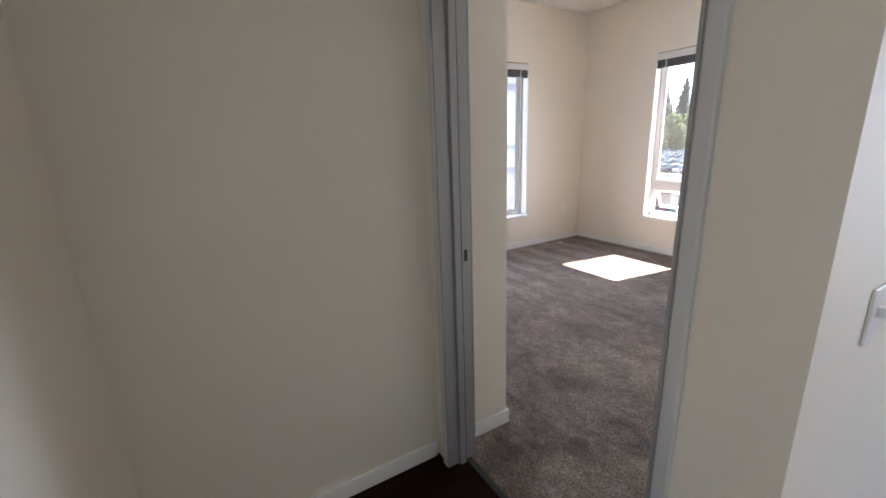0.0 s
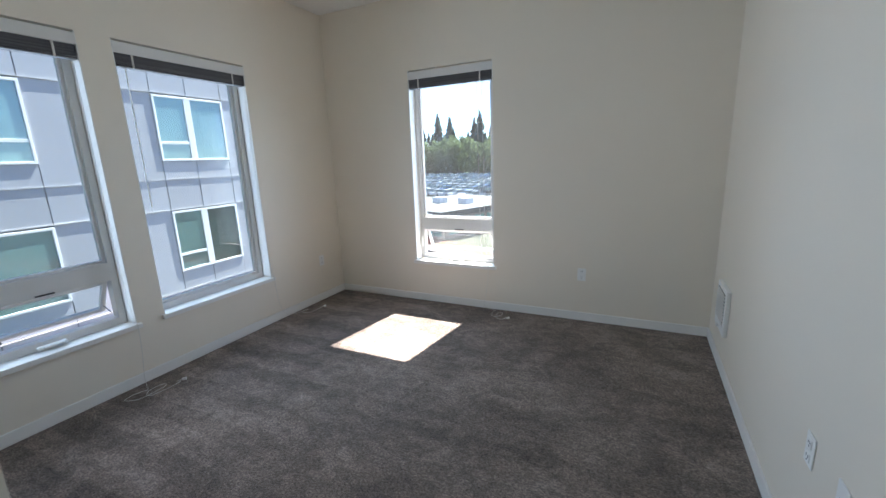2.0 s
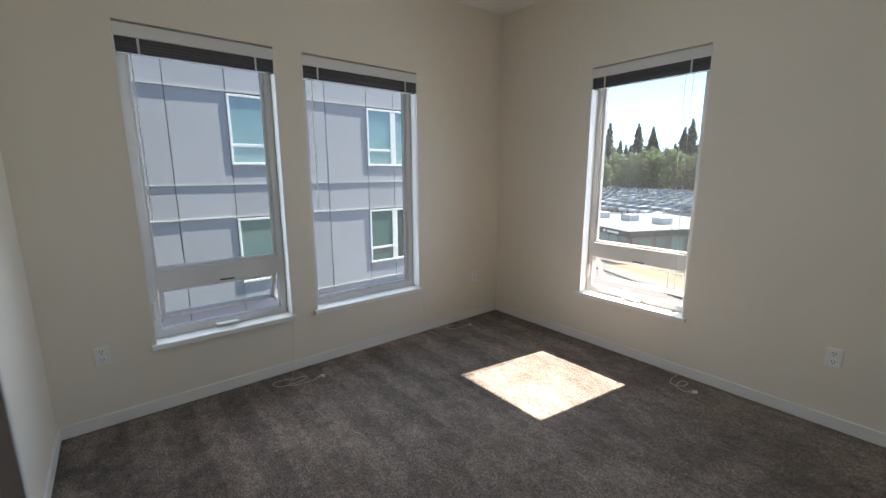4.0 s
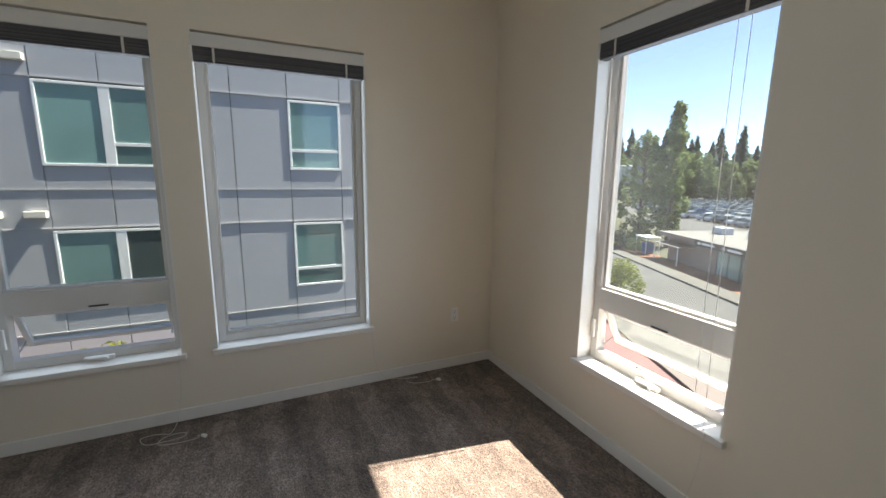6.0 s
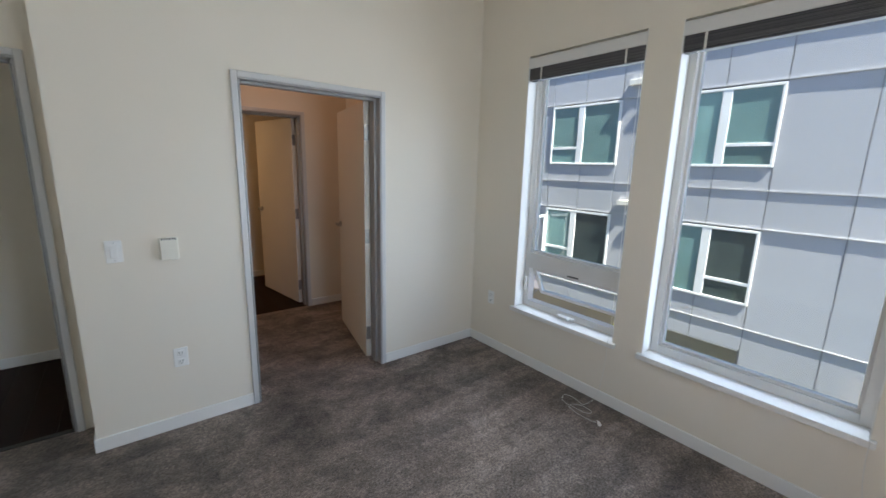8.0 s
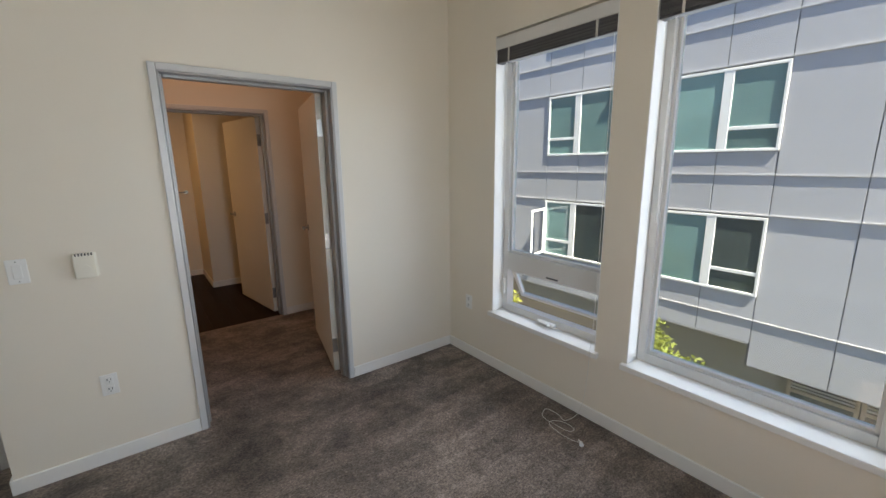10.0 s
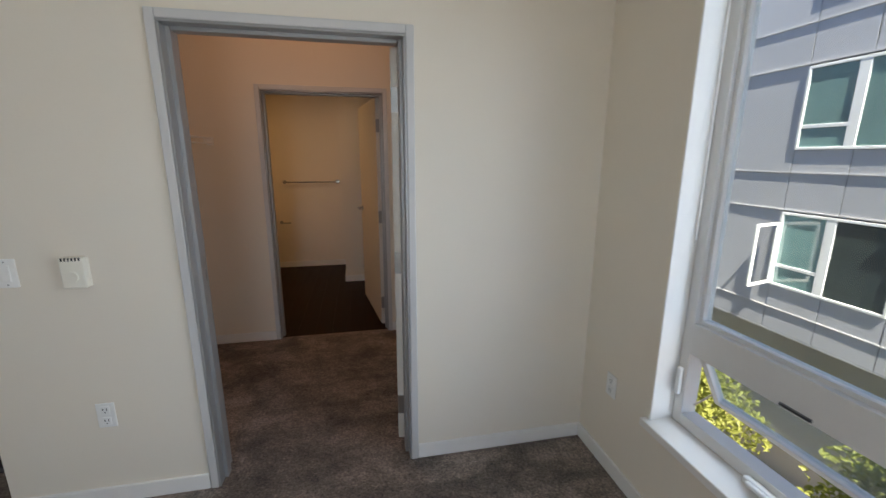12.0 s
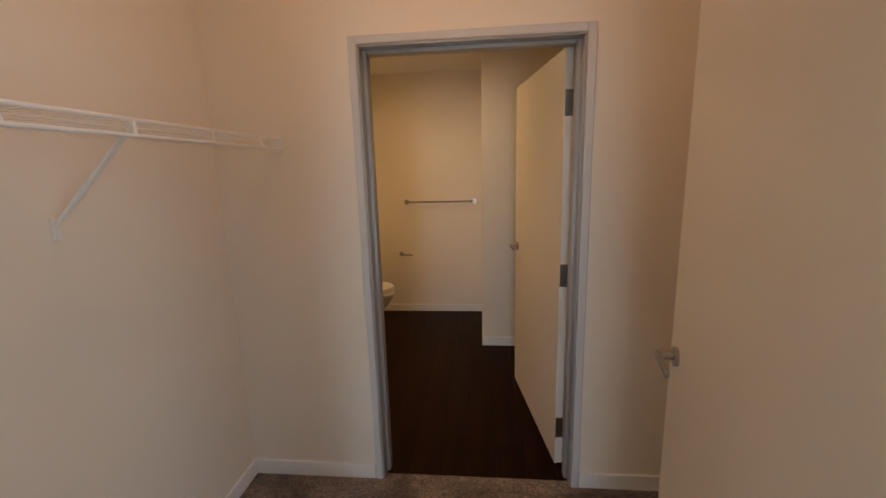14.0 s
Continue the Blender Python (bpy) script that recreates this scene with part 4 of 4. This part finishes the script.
# ---- small fittings in the rooms ----
def plate(name, label, category, at, kind):
    """A wall plate; local y points out of the wall, origin at its middle."""
    root = thing(name, label, category, at, group=category + " plates")
    part("cover_plate", one(-0.036, 0.036, 0, 0.006, -0.058, 0.058, bevel=0.003), M_PLASTIC, root)
    if kind == "outlet":
        for z in (-0.026, 0.026):
            s = part("socket", one(-0.017, 0.017, 0.005, 0.009, z - 0.018, z + 0.018, bevel=0.003), M_PLASTIC, root)
            for x in (-0.007, 0.007):
                part("slot", one(x - 0.0015, x + 0.0015, 0.0085, 0.0095, z - 0.002, z + 0.009), M_DARK, s)
            part("slot", rod(bmesh.new(), (0, 0.0085, z - 0.010), (0, 0.0095, z - 0.010), 0.003, 8), M_DARK, s)
    elif kind == "switch":
        part("rocker", one(-0.016, 0.016, 0.005, 0.011, -0.033, 0.033, bevel=0.003), M_PLASTIC, root)
        for z in (-0.046, 0.046):
            part("screw", rod(bmesh.new(), (0, 0.005, z), (0, 0.0075, z), 0.003, 8), M_CHROME, root)
    elif kind == "toggle":
        part("toggle", one(-0.006, 0.006, 0.005, 0.022, -0.004, 0.018, bevel=0.002), M_PLASTIC, root)
    elif kind == "jack":
        part("jack", one(-0.008, 0.008, 0.005, 0.009, -0.008, 0.008, bevel=0.001), M_DARK, root)
    return root


plate("wall_outlet", "white double outlet low on the west wall", "outlet", pose(XW, 2.263, 0.44, 0, 0, -90), "outlet")
plate("wall_outlet", "white double outlet low on the east wall", "outlet", pose(XE, 1.797, 0.44, 0, 0, 90), "outlet")
plate("wall_outlet", "white double outlet low beside the narrow window", "outlet", pose(1.775, YN, 0.455, 0, 0, 180), "outlet")
plate("wall_outlet", "white double outlet low near the room corner", "outlet", pose(4.82, YN, 0.45, 0, 0, 180), "outlet")
plate("wall_outlet", "white double outlet low on the south wall", "outlet", pose(3.04, YS, 0.50, 0, 0, 0), "outlet")
plate("wall_outlet", "white data outlet low on the south wall", "outlet", pose(2.79, YS, 0.51, 0, 0, 0), "jack")
plate("light_switch", "white rocker light switch beside the thermostat", "switch", pose(XW, 2.025, 1.095, 0, 0, -90), "switch")
plate("light_switch", "white toggle light switch in the living area", "switch", pose(1.39, YS - 0.193, 1.12, 0, 0, 180), "toggle")

thermo = thing("thermostat", "ivory dial wall thermostat with top vents", "thermostat", pose(XW, 2.262, 1.09, 0, 0, -90))
part("housing", one(-0.042, 0.042, 0, 0.034, -0.062, 0.062, bevel=0.005), M_IVORY, thermo)
part("back_plate", one(-0.046, 0.046, 0, 0.008, -0.06, 0.06, bevel=0.003), M_IVORY, thermo)
part("dial", rod(bmesh.new(), (0.0, 0.033, -0.014), (0.0, 0.041, -0.014), 0.021, 28), M_IVORY, thermo, "round ivory dial")
for k in range(6):
    part("vent_slot", one(-0.034 + 0.012 * k, -0.028 + 0.012 * k, 0.030, 0.0346, 0.050, 0.0625), M_DARK, thermo)

heater = thing("wall_heater", "white louvred electric wall heater low on the wall", "heater", pose(4.66, YS, 0.435))
part("cover", one(-0.16, 0.16, 0, 0.028, -0.16, 0.16, bevel=0.006), M_PLASTIC, heater)
part("grille_recess", one(-0.125, 0.125, 0.0275, 0.0295, -0.09, 0.125), M_DARK, heater, "dark grille recess")
for k in range(9):
    part("louvre", one(-0.127, 0.127, 0.028, 0.036, -0.085 + 0.024 * k, -0.073 + 0.024 * k), M_PLASTIC, heater)
part("knob", rod(bmesh.new(), (0, 0.027, -0.128), (0, 0.042, -0.128), 0.013, 16), M_PLASTIC, heater)


def blind_cord(name, label, top, loops, plug):
    """A thin cord that falls from a window's edge and lies in loops on the carpet, with a small tassel."""
    root = thing(name, label, "cord", pose(0, 0, 0), group="blind cords")
    cable("cord", top + loops, 0.0016, M_CORD, root)
    bm = bmesh.new()
    rod(bm, (plug[0], plug[1], 0.010), (plug[0] + 0.02, plug[1] - 0.02, 0.011), 0.009, 10, 0.012)
    part("tassel", bm, M_PLASTIC, root)


def looped(x, y, px, py, turns=2, r=0.13, seed=0):
    g = random.Random(seed)
    pts = []
    for k in range(turns * 8):
        a = k * 0.785 + g.uniform(-0.2, 0.2)
        w = k / (turns * 8)
        pts.append((x + (px - x) * w * 0.8 + r * math.cos(a) * g.uniform(0.6, 1.2), y + (py - y) * w * 0.8 + 0.5 * r * math.sin(a) * g.uniform(0.6, 1.2), 0.004 + 0.003 * (k % 3)))
    return pts + [(px - 0.05, py + 0.03, 0.005), (px, py, 0.009)]


blind_cord("blind_cord", "white blind cord in loops on the carpet", [(2.90, YN - 0.035, 0.46), (2.90, YN - 0.036, 0.30), (2.88, YN - 0.03, 0.12), (2.86, YN - 0.05, 0.01)], looped(2.70, 4.40, 3.009, 4.315, 2, 0.12, 1), (3.009, 4.315))
blind_cord("blind_cord", "white blind cord in loops on the carpet", [(4.12, YN - 0.035, 0.46), (4.12, YN - 0.036, 0.25), (4.16, YN - 0.03, 0.10), (4.22, YN - 0.03, 0.01)], looped(4.36, 4.46, 4.59, 4.38, 1, 0.10, 2), (4.59, 4.38))
blind_cord("blind_cord", "white blind cord in loops on the carpet", [(XE - 0.035, 2.68, 0.46), (XE - 0.036, 2.68, 0.30), (XE - 0.04, 2.72, 0.12), (XE - 0.06, 2.74, 0.01)], looped(5.05, 2.60, 4.94, 2.437, 2, 0.09, 3), (4.94, 2.437))
for nm, p, q in (("north", (2.885, YN + 0.02), (2.895, YN - 0.034)), ("wide", (4.11, YN + 0.02), (4.118, YN - 0.034))):
    w = thing("lift_cord", "thin white lift cord hanging beside the glass", "cord", pose(0, 0, 0), group="lift cords")
    cable("cord", [(p[0], p[1], 2.2), (p[0], p[1], 1.6), (p[0], p[1], 0.9), (q[0], q[1] + 0.03, 0.47), (q[0], q[1], 0.455)], 0.0014, M_CORD, w)
for dy in (0.0, 0.05):
    w = thing("lift_cord", "thin white lift cord hanging beside the glass", "cord", pose(0, 0, 0), group="lift cords")
    cable("cord", [(XE + 0.02, 2.74 + dy, 2.2), (XE + 0.02, 2.74 + dy, 1.3), (XE + 0.01, 2.72 + dy, 0.6), (XE - 0.033, 2.69 + dy, 0.46)], 0.0014, M_CORD, w)
for nm, x, y in (("w1", W1[0] + 0.075, YN + 0.03), ("w2", W2[0] + 0.075, YN + 0.03), ("w3", XE + 0.03, W3[1] - 0.075)):
    w = thing("tilt_wand", "thin clear tilt wand hanging from the blind", "wand", pose(x, y, 0), group="tilt wands")
    part("wand", rod(bmesh.new(), (0, 0, 1.25), (0, 0, 2.24), 0.0045, 6), M_PLASTIC, w)
    part("hook", rod(bmesh.new(), (0, 0, 2.24), (0, 0, 2.30), 0.002, 6), M_CHROME, w)

# closet: white wire shelf along the wall to the hall
shelf = thing("wire_shelf", "white coated wire closet shelf with brace", "shelf", pose(0, 0, 0))
SY, SZ = 2.305, 1.675
for nm, y, z, r in (("front_rail", SY, SZ, 0.0056), ("front_lip", SY + 0.004, SZ - 0.04, 0.0056), ("mid_rail", SY - 0.15, SZ, 0.0022), ("back_rail", YR1 + 0.008, SZ, 0.0022)):
    part(nm, rod(bmesh.new(), (XB1 + 0.004, y, z), (1.37, y, z), r, 8), M_TRIM, shelf)
wire = mesh_of("wire", rod(rod(bmesh.new(), (0, YR1 + 0.005, SZ + 0.003), (0, SY, SZ + 0.003), 0.0013, 5), (0, SY, SZ + 0.003), (0, SY + 0.003, SZ - 0.004), 0.0013, 5), M_TRIM)
for k in range(56):
    o = new("wire", wire)
    o.parent = shelf
    o.matrix_basis = pose(XB1 + 0.02 + 0.0262 * k, 0, 0)
for x in (0.04, 0.34, 0.65, 0.95, 1.25):
    part("lip_tie", rod(bmesh.new(), (x, SY, SZ), (x, SY + 0.004, SZ - 0.04), 0.005, 6), M_TRIM, shelf)
bm = bmesh.new()
rod(bm, (0.645, SY - 0.005, SZ - 0.01), (0.63, YR1 + 0.012, SZ - 0.27), 0.008, 8)
box(bm, 0.62, 0.64, YR1, YR1 + 0.012, SZ - 0.31, SZ - 0.25, bevel=0.002)
part("brace", bm, M_TRIM, shelf, "white diagonal brace")
part("end_bracket", one(XB1, XB1 + 0.014, SY - 0.035, SY + 0.014, SZ - 0.052, SZ + 0.012, bevel=0.003), M_TRIM, shelf)

def lathe(bm, rings, seg=28, start=0):
    """Stacked oval rings (cx, cy, z, rx, ry) joined into a skin."""
    prev = None
    for cx, cy, z, rx, ry in rings:
        ring = [bm.verts.new((cx + rx * math.cos(6.2832 * k / seg), cy + ry * math.sin(6.2832 * k / seg), z)) for k in range(seg)]
        if prev:
            for k in range(seg):
                bm.faces.new((prev[k], prev[(k + 1) % seg], ring[(k + 1) % seg], ring[k]))
        else:
            bm.faces.new(ring[::-1])
        prev = ring
    bm.faces.new(prev)
    return bm


def ceiling_light(label, x, y, z):
    root = thing("ceiling_light", label, "lamp", pose(x, y, z), group="flush ceiling lights")
    part("canopy", rod(bmesh.new(), (0, 0, -0.03), (0, 0, 0), 0.16, 32), M_CHROME, root)
    part("shade", lathe(bmesh.new(), [(0, 0, -0.085, 0.10, 0.10), (0, 0, -0.07, 0.13, 0.13), (0, 0, -0.03, 0.15, 0.15)], 32), M_PORC, root, "white glass shade")


# bathroom
bar = thing("towel_bar", "satin nickel towel bar on the bathroom wall", "towel bar", pose(-2.584, 2.76, 1.2))
part("bar", rod(bmesh.new(), (0.06, -0.36, 0), (0.06, 0.345, 0), 0.009, 12), M_CHROME, bar)
for y in (-0.36, 0.345):
    part("post", rod(rod(bmesh.new(), (0, y, 0), (0.008, y, 0), 0.026, 18), (0.008, y, 0), (0.072, y, 0), 0.011, 12), M_CHROME, bar)
tp = thing("toilet_paper_holder", "satin nickel toilet paper holder, empty", "paper holder", pose(-2.584, 2.32, 0.645))
part("post", rod(rod(bmesh.new(), (0, 0, 0), (0.008, 0, 0), 0.024, 18), (0.008, 0, 0), (0.065, 0, 0), 0.010, 12), M_CHROME, tp)
part("arm", rod(bmesh.new(), (0.06, -0.005, 0), (0.06, 0.13, -0.004), 0.008, 12), M_CHROME, tp)


wc = thing("toilet", "white porcelain toilet with closed lid", "toilet", pose(-2.05, 1.61, 0.0))
part("bowl", lathe(bmesh.new(), [(0, 0.36, 0.0, 0.12, 0.22), (0, 0.36, 0.05, 0.115, 0.22), (0, 0.38, 0.18, 0.11, 0.22), (0, 0.42, 0.28, 0.15, 0.26), (0, 0.455, 0.36, 0.18, 0.275), (0, 0.46, 0.395, 0.185, 0.275)]), M_PORC, wc, smooth=True)
part("seat", lathe(bmesh.new(), [(0, 0.46, 0.397, 0.187, 0.275), (0, 0.46, 0.418, 0.187, 0.275)]), M_PORC, wc)
part("lid", lathe(bmesh.new(), [(0, 0.455, 0.421, 0.185, 0.27), (0, 0.455, 0.437, 0.185, 0.27), (0, 0.455, 0.444, 0.172, 0.255)]), M_PORC, wc)
tank = part("tank", one(-0.21, 0.21, 0.0, 0.19, 0.38, 0.74, bevel=0.02), M_PORC, wc)
part("tank_lid", one(-0.22, 0.22, -0.005, 0.2, 0.741, 0.775, bevel=0.01), M_PORC, tank)

# closet fixture is added to go with the added lamp, never in view
ceiling_light("unseen white glass ceiling light added in the closet", 0.62, 3.0, H)
ceiling_light("flush white glass ceiling light in the bathroom", -1.3, 2.5, 2.47)

# plank pieces last
planks(-0.02, XD1 - 0.046, -0.6, YR0, hall_floor, along="x")
part("far_planks", one(-0.02, XE, -3.5, -0.6, -0.006, 0.002), M_WOOD, hall_floor)
part("far_planks", one(XD1 - 0.046, XE, -0.6, YS - 0.2, -0.006, 0.002), M_WOOD, hall_floor)
planks(-2.584, XB1 - 0.03, 1.6, 4.2, bath_floor, along="x")
